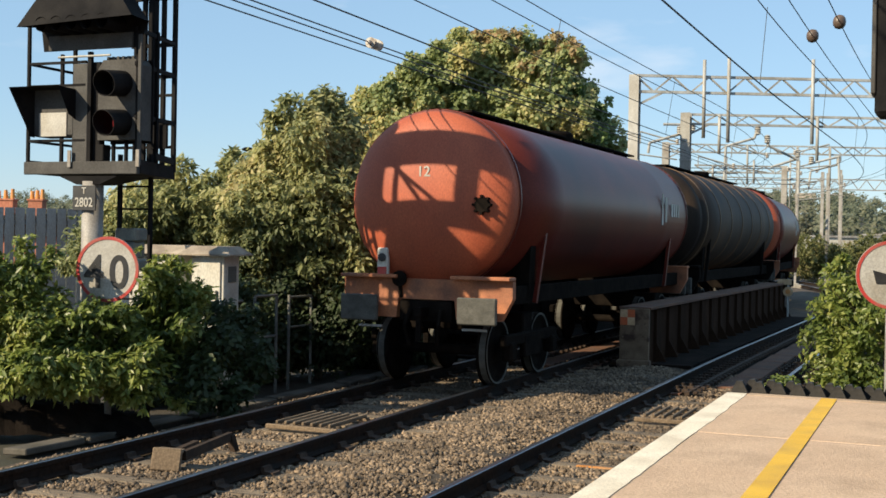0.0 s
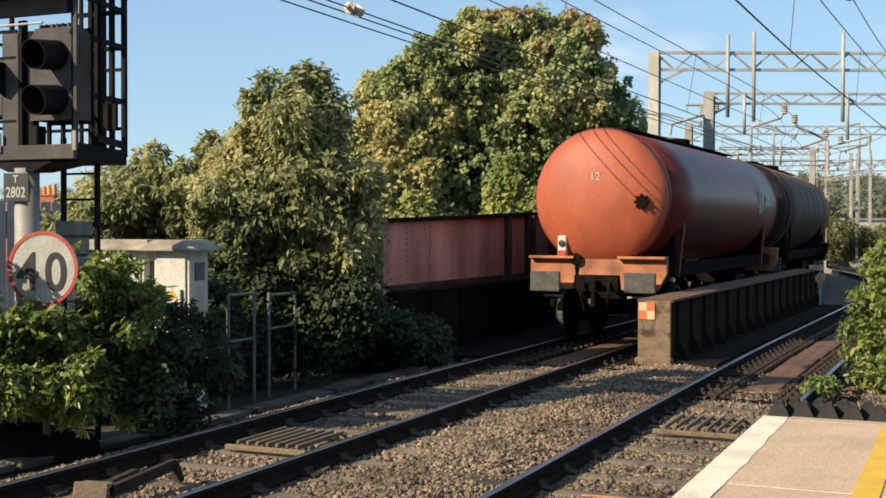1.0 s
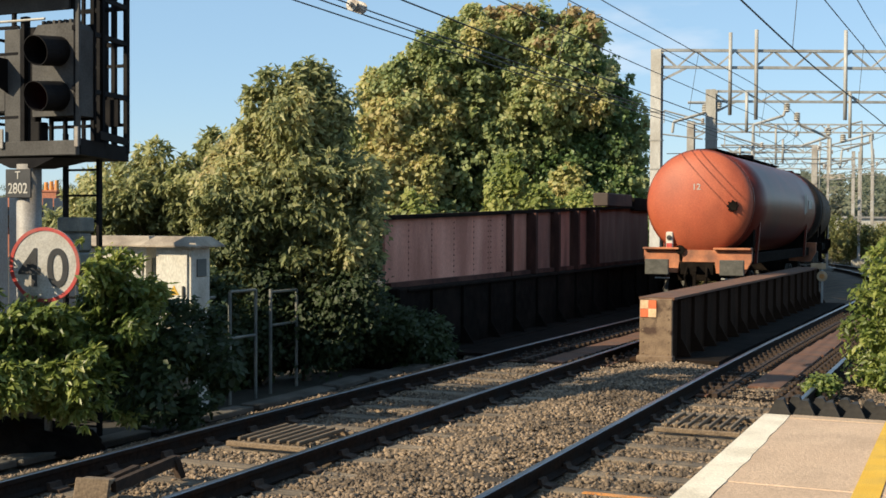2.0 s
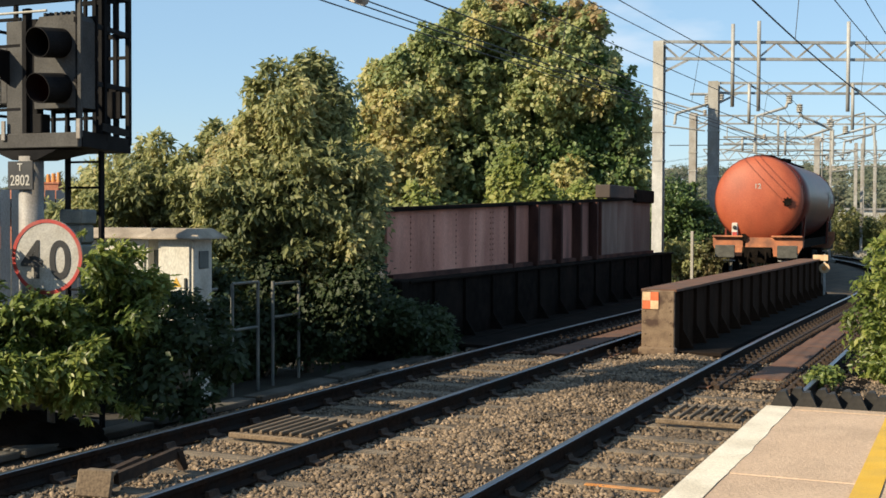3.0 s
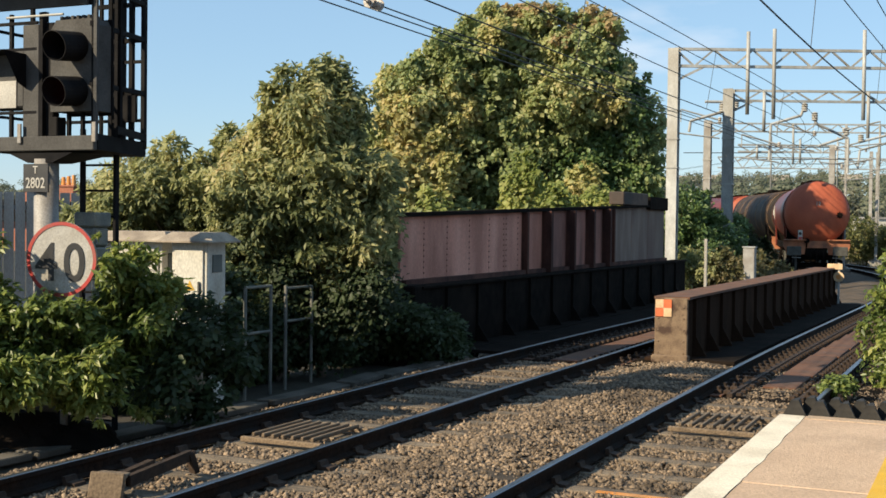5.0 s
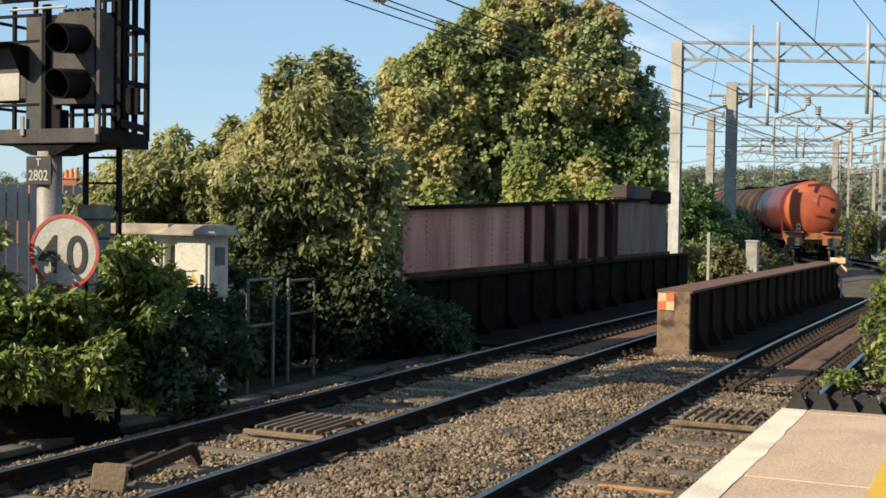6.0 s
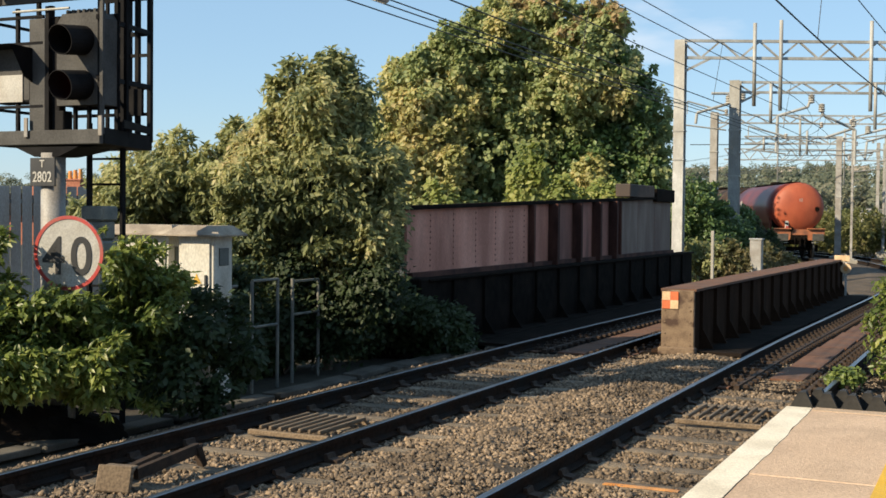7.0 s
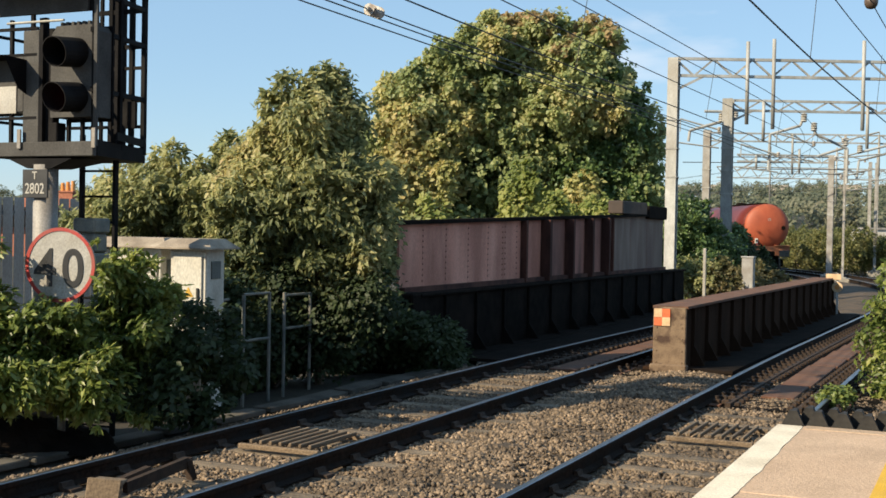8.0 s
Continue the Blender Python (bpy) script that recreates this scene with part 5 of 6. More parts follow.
def cabinet(at, w, d, h, label, tag, mat, louvres=0):
    t = thing("trackside_cabinet", at, label, "cabinet", "trackside cabinets")
    part("body", Shape().box((0, 0, h / 2), (w, d, h), bevel=0.012), mat, t)
    o = 0.14
    roof = [(-w / 2 - o, -d / 2 - o, h - .01), (w / 2 + o, -d / 2 - o, h - .01), (w / 2 + o, d / 2 + o, h - .01), (-w / 2 - o, d / 2 + o, h - .01)]
    top = [(-w / 2 - .02, -d / 2 + .02, h + .10), (w / 2 + .02, -d / 2 + .02, h + .10), (w / 2 + .02, d / 2 - .02, h + .10), (-w / 2 - .02, d / 2 - .02, h + .10)]
    low = [(x, y, z - 0.02) for x, y, z in roof]
    part("roof", Shape().add(low + roof + top, [(3, 2, 1, 0), (0, 1, 5, 4), (1, 2, 6, 5), (2, 3, 7, 6), (3, 0, 4, 7), (4, 5, 9, 8), (5, 6, 10, 9), (6, 7, 11, 10), (7, 4, 8, 11), (8, 9, 10, 11)]), M_CABROOF, t, "sloping overhanging roof")
    door = part("door", Shape().box((0, -d / 2 - .012, h * 0.5 - 0.02), (w - 0.1, 0.024, h - 0.2), bevel=0.006), mat, t)
    part("handle", Shape().box((w * 0.3, -d / 2 - .035, h * 0.72), (0.03, 0.03, 0.14), bevel=0.006), M_BUFFER, door)
    for k in (0.2, 0.7):
        part("hinge", Shape().tube((-w / 2 + .05, -d / 2 - .03, h * k), (-w / 2 + .05, -d / 2 - .03, h * (k + .08)), 0.012, n=8), M_BUFFER, door)
    for i in range(louvres):
        part("louvre", Shape().box((0, -d / 2 - .03, h - 0.2 - 0.06 * i), (w - 0.16, 0.03, 0.035), Matrix.Rotation(radians(30), 3, "X")), mat, door)
    part("side_vent", Shape().box((w / 2 + .008, 0, h * 0.86), (0.016, d * 0.5, 0.22), bevel=0.004), M_RELAY, t)
    if tag is not None:
        part("warning_label", Shape().prism([(-0.07, 0), (0.07, 0), (0, 0.12)], "y", -d / 2 - .030, -d / 2 - .0255), M_YELLOW, door, "yellow warning triangle", at=pose(tag, 0, h * 0.70))


def trackside():
    part_of = thing("trackside_fence", (0, 0, 0), "low galvanised tube railing among the shrubs", "railing")
    for y, top in ((12.75, 1.08), (13.40, 1.12), (14.02, 1.14), (14.40, 1.12), (15.1, 1.08)):
        part("post", Shape().tube((-8.9, y, -0.35), (-8.9, y, top), 0.024, n=8), M_RELAY, part_of)
    for z, a, b in ((1.08, 12.1, 13.05), (1.13, 13.4, 14.02), (0.52, 13.4, 14.02), (0.62, 14.4, 15.1), (1.08, 14.4, 15.1), (0.5, 12.1, 12.75)):
        part("rail", Shape().tube((-8.9, a, z), (-8.9, b, z), 0.02, n=8), M_RELAY, part_of)
    # cable trough lids beside the far track
    tr = thing("cable_trough", (0, 0, 0), "row of grey concrete cable trough lids", "cable trough")
    g = random.Random(2)
    lid = Shape().box((0, 0, 0), (0.30, 0.96, 0.07), bevel=0.012).mesh("lid", M_DIRTYLID)
    for i in range(11):
        part("lid", lid, None, tr, at=pose(-8.44 + 0.03 * i + g.uniform(-.03, .03), 8.4 + i, -0.27 + g.uniform(-.02, .02), g.uniform(-1.5, 1.5), g.uniform(-3, 3), g.uniform(-2, 2)))
    # black sheeting heaped beside the signal
    s = thing("sheeting_mound", (0, 0, 0), "low mound of crumpled black sheeting beside the track", "sheeting")
    p0, p1, nu, nv = Vector((-11.65, 6.7, 0)), Vector((-8.1, 9.95, 0)), 44, 15
    across = (p1 - p0).normalized().cross(Vector((0, 0, 1)))
    v = []
    for j in range(nu):
        u = j / (nu - 1)
        for i in range(nv):
            w = i / (nv - 1)
            h = (0.78 * (1 - u) ** 0.5 + 0.08) * math.sin(math.pi * (0.12 + 0.84 * w)) ** 0.6
            q = p0.lerp(p1, u) + across * (w - 0.7) * 1.15
            v.append((q.x + 0.04 * noise.noise((q.x * 3, q.y * 3, 2)), q.y, -0.36 + h * (1 + 0.22 * noise.noise((q.x * 4, q.y * 4, 7)) + 0.10 * noise.noise((q.x * 11, q.y * 9, 4)))))
    part("sheet", Shape().add(v, [(j * nv + i, j * nv + i + 1, (j + 1) * nv + i + 1, (j + 1) * nv + i) for j in range(nu - 1) for i in range(nv - 1)]), M_SHADEBLACK, s)
    # timber box and iron between the far rails
    b = thing("timber_block", (-6.26, 7.52, -0.07, 0, 0, 24), "pale timber block with rusty iron bars lying between the rails", "timber block")
    part("block", Shape().box((0, 0, 0), (0.27, 0.06, 0.21), pose(0, 0, 0, -16, 4, 0).to_3x3(), bevel=0.01).box((0.02, 0.10, 0.07), (0.24, 0.20, 0.035), pose(0, 0, 0, -6, 4, 0).to_3x3(), bevel=0.008), M_GRATE, b)
    part("iron_bar", Shape().bar((0.14, 0.10, 0.02), (0.46, 0.86, 0.08), 0.05, 0.09).bar((0.46, 0.86, 0.10), (0.50, 0.90, -0.07), 0.09, 0.05), M_IRON, b, "rusty bent iron bar")
    part("iron_bar", Shape().bar((-0.12, 0.12, -0.04), (0.10, 1.0, -0.02), 0.06, 0.07), M_IRON, b, "rusty iron bar")
    o = thing("painted_sleeper_mark", (-2.62, 9.58, -0.163), "orange painted stripe on a timber sleeper", "paint mark")
    part("stripe", Shape().box((0.02, -0.05, 0), (0.62, 0.07, 0.006)), M_ORANGE, o)
    # grey steel sheet fence behind the signal
    f = thing("sheet_fence", (0, 0, 0), "tall grey-blue steel sheet fence behind the signal", "fence", kind="structure")
    p0, p1 = Vector(spot(-9.5, 21.5)), Vector(spot(-5.2, 23.5))
    n = 24
    for i in range(n):
        a, c = p0.lerp(p1, i / n), p0.lerp(p1, (i + 0.86) / n)
        part("fence_sheet", Shape().bar((a.x, a.y, 1.08), (c.x, c.y, 1.08), 0.05, 2.8), M_PALISADE, f)
    part("fence_rail", Shape().bar((p0.x, p0.y + .06, 2.2), (p1.x, p1.y + .06, 2.2), 0.05, 0.08), M_PALISADE, f)


# ---- overhead line ----
def mast(at, h, label, w=0.30, mat=None):
    t = thing("overhead_line_mast", at, label, "mast", "overhead line masts")
    s = Shape()
    s.box((0, -w / 2 + .015, h / 2), (w, 0.03, h))
    s.box((0, w / 2 - .015, h / 2), (w, 0.03, h))
    s.box((0, 0, h / 2), (0.03, w - .06, h))
    part("column", s, mat or M_GALV, t)
    part("base_plate", Shape().box((0, 0, 0.03), (w + .25, w + .25, 0.06), bevel=0.01), M_GALV, t)
    part("foundation", Shape().box((0, 0, -0.2), (0.8, 0.8, 0.4), bevel=0.03), M_CONCRETE, t)
    for z in (h * .5, h * .62, h * .74):
        part("cable_clamp", Shape().box((0, 0, z), (w + .04, w + .04, 0.05)), M_GALV, t)
    return t


def gantry(side, depth, z0, z1, length, rods, turn=0.0, label=""):
    """A lattice portal across the tracks."""
    c = Vector(spot(side, depth))
    t = thing("lattice_gantry", pose(c.x, c.y, 0, 0, 0, 24.25 + turn), label, "gantry", "overhead line gantries")
    part("top_chord", Shape().box((length / 2, 0, z1), (length, 0.10, 0.09)), M_GALV, t)
    part("bottom_chord", Shape().box((length / 2, 0, z0), (length, 0.10, 0.09)), M_GALV, t)
    n = max(4, int(length / 0.62))
    for i in range(n):
        a, b = length * i / n, length * (i + 1) / n
        s = Shape()
        if i % 2:
            s.bar((a, 0, z0), (b, 0, z1), 0.06, 0.06, (0, 1, 0))
        else:
            s.bar((a, 0, z1), (b, 0, z0), 0.06, 0.06, (0, 1, 0))
        part("lattice_bar", s, M_GALV, t)
    part("knee_brace", Shape().bar((0, 0, z0 - 0.5), (0.98, 0, z0), 0.08, 0.08, (0, 1, 0)), M_GALV, t)
    for x, top, bot in rods:
        part("drop_tube", Shape().tube((x, -0.12, bot), (x, -0.12, top), 0.062, n=10), M_GALV, t, "pale drop tube", True)
    return t


def wire(points, r=0.011, label="dark overhead line wire", name="overhead_wire"):
    cu = bpy.data.curves.new(name, "CURVE")
    cu.dimensions, cu.bevel_depth, cu.bevel_resolution = "3D", r, 1
    sp = cu.splines.new("POLY")
    sp.points.add(len(points) - 1)
    for q, p in zip(sp.points, points):
        q.co = (*p, 1)
    cu.materials.append(M_WIRE)
    ob = new(name, cu)
    return tagged(ob, label, "wire", "overhead wires")


def run(off, z, y0=-14.0, y1=100.0, sag=0.0, span=42.0, r=0.011, start=-1.0):
    """A wire along the tracks, sagging between supports."""
    pts = []
    y = y0
    while y <= y1:
        u = ((y - start) / span) % 1.0
        pts.append((line_x(y, off), y, z - sag * 4 * u * (1 - u)))
        y += 1.5
    return wire(pts, r)


def insulator(at, direction, label):
    t = thing("insulator", at, label, "insulator", "insulators")
    d = Vector(direction).normalized()
    s = Shape()
    for i in range(5):
        p = d * (0.07 * i - 0.14)
        s.tube(p, p + d * 0.035, 0.075, 0.045, 12)
    s.tube(d * -0.22, d * 0.22, 0.03, n=8)
    part("sheds", s, M_PORCELAIN, t)


def cantilever(at, turn, flip, label):
    t = thing("wire_support_arm", pose(*at, 0, 0, turn), label, "support arm", "wire support arms")
    k = -1 if flip else 1
    part("stay_tube", Shape().tube((0, 0, 0), (k * 1.6, 0, 0.42), 0.035, n=8), M_GALV, t)
    part("registration_tube", Shape().tube((0, 0, -0.75), (k * 1.7, 0, -0.55), 0.03, n=8), M_GALV, t)
    part("insulator_body", Shape().lathe([(0.05, 0), (0.09, .04), (0.05, .08), (0.09, .12), (0.05, .16), (0.09, .2), (0.04, .24)], 10, "z", (0, 0, -0.12)), M_PORCELAIN, t)
    part("drop_bracket", Shape().tube((k * 1.6, 0, 0.42), (k * 1.6, 0, -0.1), 0.02, n=6), M_GALV, t)


def pipe_arm(points, d, label):
    """A bent wire support: a white insulator, then tubes from point to point (side, z)."""
    q = [Vector(spot(s, d, z)) for s, z in points]
    t = thing("wire_support_arm", tuple(q[0]), label, "support arm", "wire support arms")
    q = [a - q[0] for a in q]
    part("insulator_body", Shape().lathe([(0.05, -.30), (0.15, -.25), (0.11, -.2), (0.15, -.15), (0.11, -.1), (0.15, -.05), (0.11, 0), (0.15, .05), (0.06, .10)], 12, "z"), M_WHITE, t)
    for a, b in zip(q[:-1], q[1:]):
        part("tube", Shape().tube(a, b, 0.06, n=8), M_GALV, t)


def overhead():
    p = spot(7.40, 39.8)
    mast((p[0], p[1], 0), 7.78, "tall pale steel mast carrying the lattice gantry", 0.34)
    gantry(7.40, 39.7, 7.2, 7.75, 14.6, ((2.35, 8.32, 5.64), (3.20, 8.42, 5.5), (6.12, 8.42, 5.5), (9.3, 8.3, 5.1)), 0, "pale galvanised lattice gantry spanning the tracks")
    p = spot(11.15, 52)
    mast((p[0], p[1], 0), 6.5, "weathered grey mast beside the curving line", 0.30, M_POST)
    gantry(10.68, 46.35, 6.78, 7.16, 16.0, ((1.35, 7.16, 5.6), (5.3, 7.16, 5.4), (8.2, 7.16, 5.0)), 0, "distant lattice gantry across the junction")
    p = spot(10.68, 46.2)
    mast((p[0], p[1], 0), 7.2, "ivy-stained grey mast beside the curving line", 0.38)
    gantry(15.6, 65.2, 6.0, 6.36, 5.2, ((1.0, 6.36, 5.6), (3.3, 6.7, 5.4)), 0, "short dark lattice boom over the junction")
    gantry(15.0, 70.4, 7.48, 7.94, 26.0, ((5, 7.94, 5.6), (10, 7.94, 5.6), (15, 7.94, 5.6)), 0, "distant lattice gantry across the junction")
    gantry(20.5, 92, 6.4, 7.2, 22.0, ((4, 8.8, 4.5), (9, 8.8, 4.5)), 0, "far lattice gantry over the sidings")
    for side, d, h, w in ((20.6, 65, 6.4, 0.30), (19.68, 60, 7.1, 0.11), (25.6, 78, 7.9, 0.13), (26.2, 74, 6.6, 0.16), (28.4, 80, 7.4, 0.16), (31, 85, 7.5, 0.2), (22.0, 95, 8.8, 0.2), (33.5, 96, 8, 0.25), (36.5, 100, 8, 0.25), (18.4, 100, 6, 0.3)):
        q = spot(side, d)
        mast((q[0], q[1], 0), h, "distant pale mast in the railway yard", w, M_POST)
    for side, d, z, turn, fl in ((11.2, 50, 6.35, 24, True), (15.7, 52, 6.0, 24, True), (17.6, 54, 6.3, 24, False), (14.2, 52, 5.5, 24, True), (19.2, 60, 5.9, 24, False), (22.5, 68, 6.2, 24, True), (24.8, 72, 6.6, 24, True), (20.8, 64, 5.2, 24, False), (28, 76, 6.0, 24, True)):
        q = spot(side, d, z)
        cantilever(q, turn, fl, "pale wire support arm with ribbed insulator")
    for pts, d in (([(11.3, 6.95), (11.4, 6.72), (10.0, 6.3), (9.95, 5.85)], 50), ([(15.55, 7.3), (15.4, 6.85), (14.1, 6.45), (14.05, 4.9)], 53), ([(16.3, 7.0), (16.35, 6.6), (17.8, 5.95), (17.8, 4.4)], 54), ([(18.7, 6.6), (18.6, 6.2), (17.4, 5.8)], 57), ([(20.4, 6.5), (20.3, 6.2), (21.8, 6.6), (21.9, 5.2)], 60), ([(24.0, 7.0), (23.9, 6.6), (22.4, 6.2), (22.3, 5.2)], 66), ([(12.2, 7.25), (10.9, 7.25)], 51.5)):
        pipe_arm(pts, d, "pale bent wire support arm with white insulator")
    for s, z, d in ((14.6, 5.5, 54), (16.9, 5.2, 58), (13.1, 5.35, 56), (19.6, 5.3, 64)):
        q, r = Vector(spot(s - 2.2, d, z)), Vector(spot(s + 2.4, d, z + 0.05))
        wire([q, r], 0.02, "dark cross-span wire over the junction", "cross_span_wire")
    # wires over the far track and the near track
    run(-1.30, 4.70, r=0.009)
    run(-1.00, 4.70, r=0.009)
    run(-0.80, 4.70, r=0.009)
    run(-0.10, 4.70, r=0.010)
    run(0.32, 5.05, sag=0.03, r=0.008)
    run(-0.40, 6.00, sag=0.05, r=0.009)
    run(0.10, 6.02, sag=0.05, r=0.009)
    run(NEAR, 4.72, r=0.012)
    run(NEAR + 0.1, 6.02, sag=0.1, r=0.010)
    run(NEAR + 1.02, 5.2, r=0.008)
    run(NEAR + 1.5, 5.2, r=0.008)
    for y in (10, 19, 28, 37, 46):
        wire([(line_x(y, -0.1), y, 4.70), (line_x(y, 0.10), y, 6.0)], 0.006, "thin dark vertical dropper wire", "dropper_wire")
        wire([(line_x(y, NEAR), y, 4.72), (line_x(y, NEAR + .1), y, 6.0)], 0.006, "thin dark vertical dropper wire", "dropper_wire")
    insulator((line_x(13.3, -0.80), 13.3, 4.70), (0, 1, 0), "small pale ribbed insulator in the wire")
    for y, o in ((17.3, NEAR + 1.02), (16.2, NEAR + 1.5)):
        t = thing("ball_insulator", (line_x(y, o), y, 5.2), "round brown porcelain insulator in the wire", "insulator", "insulators")
        part("ball", Shape().lathe([(0.02, -0.10), (0.06, -0.085), (0.085, -0.045), (0.092, 0), (0.085, 0.045), (0.06, 0.085), (0.02, 0.10)], 16, "z"), M_BROWNGLAZE, t, smooth=True)


def platform_signal():
    """Black signal equipment at the end of the platform, seen from behind."""
    t = thing("platform_signal", (0.03, 6.9, 0.9), "black platform signal box on a slim post", "signal")
    part("post", Shape().tube((0.35, 0, 0), (0.35, 0, 4.4), 0.07, n=14), M_SIGBLACK, t, smooth=True)
    part("lower_box", Shape().box((0.1, 0, 1.8), (0.30, 0.3, 0.5), bevel=0.03), M_SIGBLACK, t)
    part("upper_box", Shape().box((0.08, 0, 3.1), (0.42, 0.3, 2.2), bevel=0.03), M_SIGBLACK, t)
    part("side_plate", Shape().box((-0.14, -0.02, 3.0), (0.03, 0.26, 1.7), bevel=0.006), M_SIGFACE, t)

# ---- the train ----
L_WAGON, PITCH = 12.0, 12.35
Z_TANK, R_TANK = 2.56, 1.25


def wheelset(parent, y):
    w = part("wheelset", Shape().tube((-0.8, 0, 0), (0.8, 0, 0), 0.07, n=10), M_UNDER, parent, at=pose(0, y, 0.46))
    for sx in (-1, 1):
        s = Shape().lathe([(0.10, sx * 0.82), (0.36, sx * 0.80), (0.38, sx * 0.83), (0.46, sx * 0.83), (0.46, sx * 0.70), (0.49, sx * 0.685), (0.36, sx * 0.69), (0.10, sx * 0.68)], 28, "x")
        part("wheel", s, M_UNDER, w, smooth=True)
        part("rim", Shape().lathe([(0.425, sx * 0.832), (0.457, sx * 0.836), (0.461, sx * 0.80), (0.461, sx * 0.72)], 28, "x", ends=False), M_BUFFER, w, "worn steel rim")
    return w


def wagon(colour, label, first):
    t = thing("tank_wagon", (0, 0, 0), label, "tank wagon", "train of tank wagons")
    a, b = 0.14, L_WAGON - 0.14
    black = colour == "black"
    side = M_TANKBLACK if black else M_TANKSIDE
    R = R_TANK
    dish = [(0.02, 0.0), (0.22, 0.006), (0.45, 0.03), (0.68, 0.078), (0.90, 0.145), (1.04, 0.21), (1.14, 0.28), (1.21, 0.36), (R, 0.46)]
    barrel = part("barrel", Shape().lathe([(R, a + 0.46), (R, a + 2.5), (R, 6.0), (R, b - 2.5), (R, b - 0.4)], 64, "y", (0, 0, Z_TANK)), side, t, "grimy cylindrical tank barrel in its flank colour", True)
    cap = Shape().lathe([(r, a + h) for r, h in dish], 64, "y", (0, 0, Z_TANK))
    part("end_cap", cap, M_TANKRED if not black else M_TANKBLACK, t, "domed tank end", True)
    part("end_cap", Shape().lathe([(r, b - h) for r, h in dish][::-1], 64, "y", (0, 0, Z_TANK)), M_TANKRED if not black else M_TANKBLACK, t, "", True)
    if not black:
        # number, weld scar and bottom valve on the end
        words("12", 0.2, t, pose(0.02, a + 0.015, Z_TANK + 0.36, 90), M_WHITE, "number")
        va = part("valve", Shape().lathe([(0.06, -0.02), (0.10, -0.02), (0.105, 0.06), (0.06, 0.06)], 20, "y", (0.84, a + 0.10, Z_TANK - 0.08)), M_UNDER, t, "round dark gauge with bolts")
        for i in range(8):
            q = 2 * math.pi * i / 8
            part("bolt", Shape().tube((0.84 + 0.115 * math.cos(q), a + 0.07, Z_TANK - 0.08 + 0.115 * math.sin(q)), (0.84 + 0.115 * math.cos(q), a + 0.16, Z_TANK - 0.08 + 0.115 * math.sin(q)), 0.022, n=6), M_UNDER, va)
        # plain pale company mark on the flank
        for sx in (-1, 1):
            for j, (y, h, w) in enumerate(((b - 2.75, 0.62, 0.10), (b - 2.45, 0.5, 0.16), (b - 1.9, 0.26, 0.12), (b - 1.7, 0.26, 0.12), (b - 1.5, 0.26, 0.12), (b - 1.3, 0.26, 0.12))):
                part("mark", Shape().box((sx * (R + 0.004), y, Z_TANK + 0.12), (0.012, w, h)), M_CABINET, t, "faded pale paint mark")
    for y in ([a + 1.1 + 1.55 * i for i in range(7)] if black else [a + 0.50, b - 0.44]):
        part("band", Shape().lathe([(R + 0.004, y - 0.03), (R + 0.014, y - 0.03), (R + 0.014, y + 0.03), (R + 0.004, y + 0.03)], 48, "y", (0, 0, Z_TANK)), M_TANKSTRIPE if black else side, t, "", True)
    walk_ = Shape().box((0, L_WAGON / 2, Z_TANK + R + 0.05), (0.5, L_WAGON - 2.6, 0.03))
    for y in np.arange(1.4, L_WAGON - 1, 1.1):
        walk_.box((0, y, Z_TANK + R + 0.01), (0.44, 0.05, 0.08))
    part("roof_walkway", walk_, M_UNDER, t)
    part("manhole", Shape().lathe([(0.30, 0), (0.30, 0.16), (0.26, 0.2), (0.05, 0.22)], 20, "z", (0, L_WAGON / 2, Z_TANK + R - 0.04)), M_UNDER, t)
    for sx in (-1, 1):
        part("solebar", Shape().box((sx * 1.0, L_WAGON / 2, 1.24), (0.10, L_WAGON - 0.9, 0.26), bevel=0.01), M_UNDER, t)
        for y in (1.9, L_WAGON - 1.9):
            part("saddle_stay", Shape().bar((sx * 1.14, y + 0.15, 2.15), (sx * 1.12, y - 0.2, 1.12), 0.06, 0.06), M_TANKSIDE if not black else M_UNDER, t)
    for y in (1.7, L_WAGON - 1.7):
        part("saddle", Shape().prism([(-1.05, 1.1), (1.05, 1.1), (1.09, 2.1), (0.8, 1.85), (0.4, 1.64), (0, 1.57), (-0.4, 1.64), (-0.8, 1.85), (-1.09, 2.1)], "y", y - 0.12, y + 0.12), M_UNDER, t)
    # ends: headstock, buffers, coupling, pipes
    for y, k in ((0.42, -1), (L_WAGON - 0.42, 1)):
        hm = M_FRAME if not black else M_UNDER
        part("headstock", Shape().prism([(-1.26, 1.22), (-1.26, 1.46), (1.26, 1.46), (1.26, 1.22), (1.1, 0.92), (0.45, 0.92), (0.42, 1.18), (-0.42, 1.18), (-0.45, 0.92), (-1.1, 0.92)], "y", y - 0.06, y + 0.06), hm, t, "orange brown headstock beam" if not black else "")
        for sx in (-1, 1):
            part("head_ledge", Shape().box((sx * 0.83, y + k * 0.06, 1.49), (0.86, 0.26, 0.05), bevel=0.01), hm, t)
            bf = part("buffer", Shape().tube((sx * 0.87, y, 1.06), (sx * 0.87, y + k * 0.32, 1.06), 0.10, n=16), M_BUFFER, t, "", True)
            part("buffer_head", Shape().box((sx * 0.87, y + k * 0.36, 1.06), (0.56, 0.07, 0.36), bevel=0.09), M_BUFFER, bf, "worn oblong buffer head")
            part("shunter_step", Shape().bar((sx * 0.95, y + k * 0.2, 0.80), (sx * 0.60, y + k * 0.2, 0.80), 0.03, 0.03), M_GALV, t)
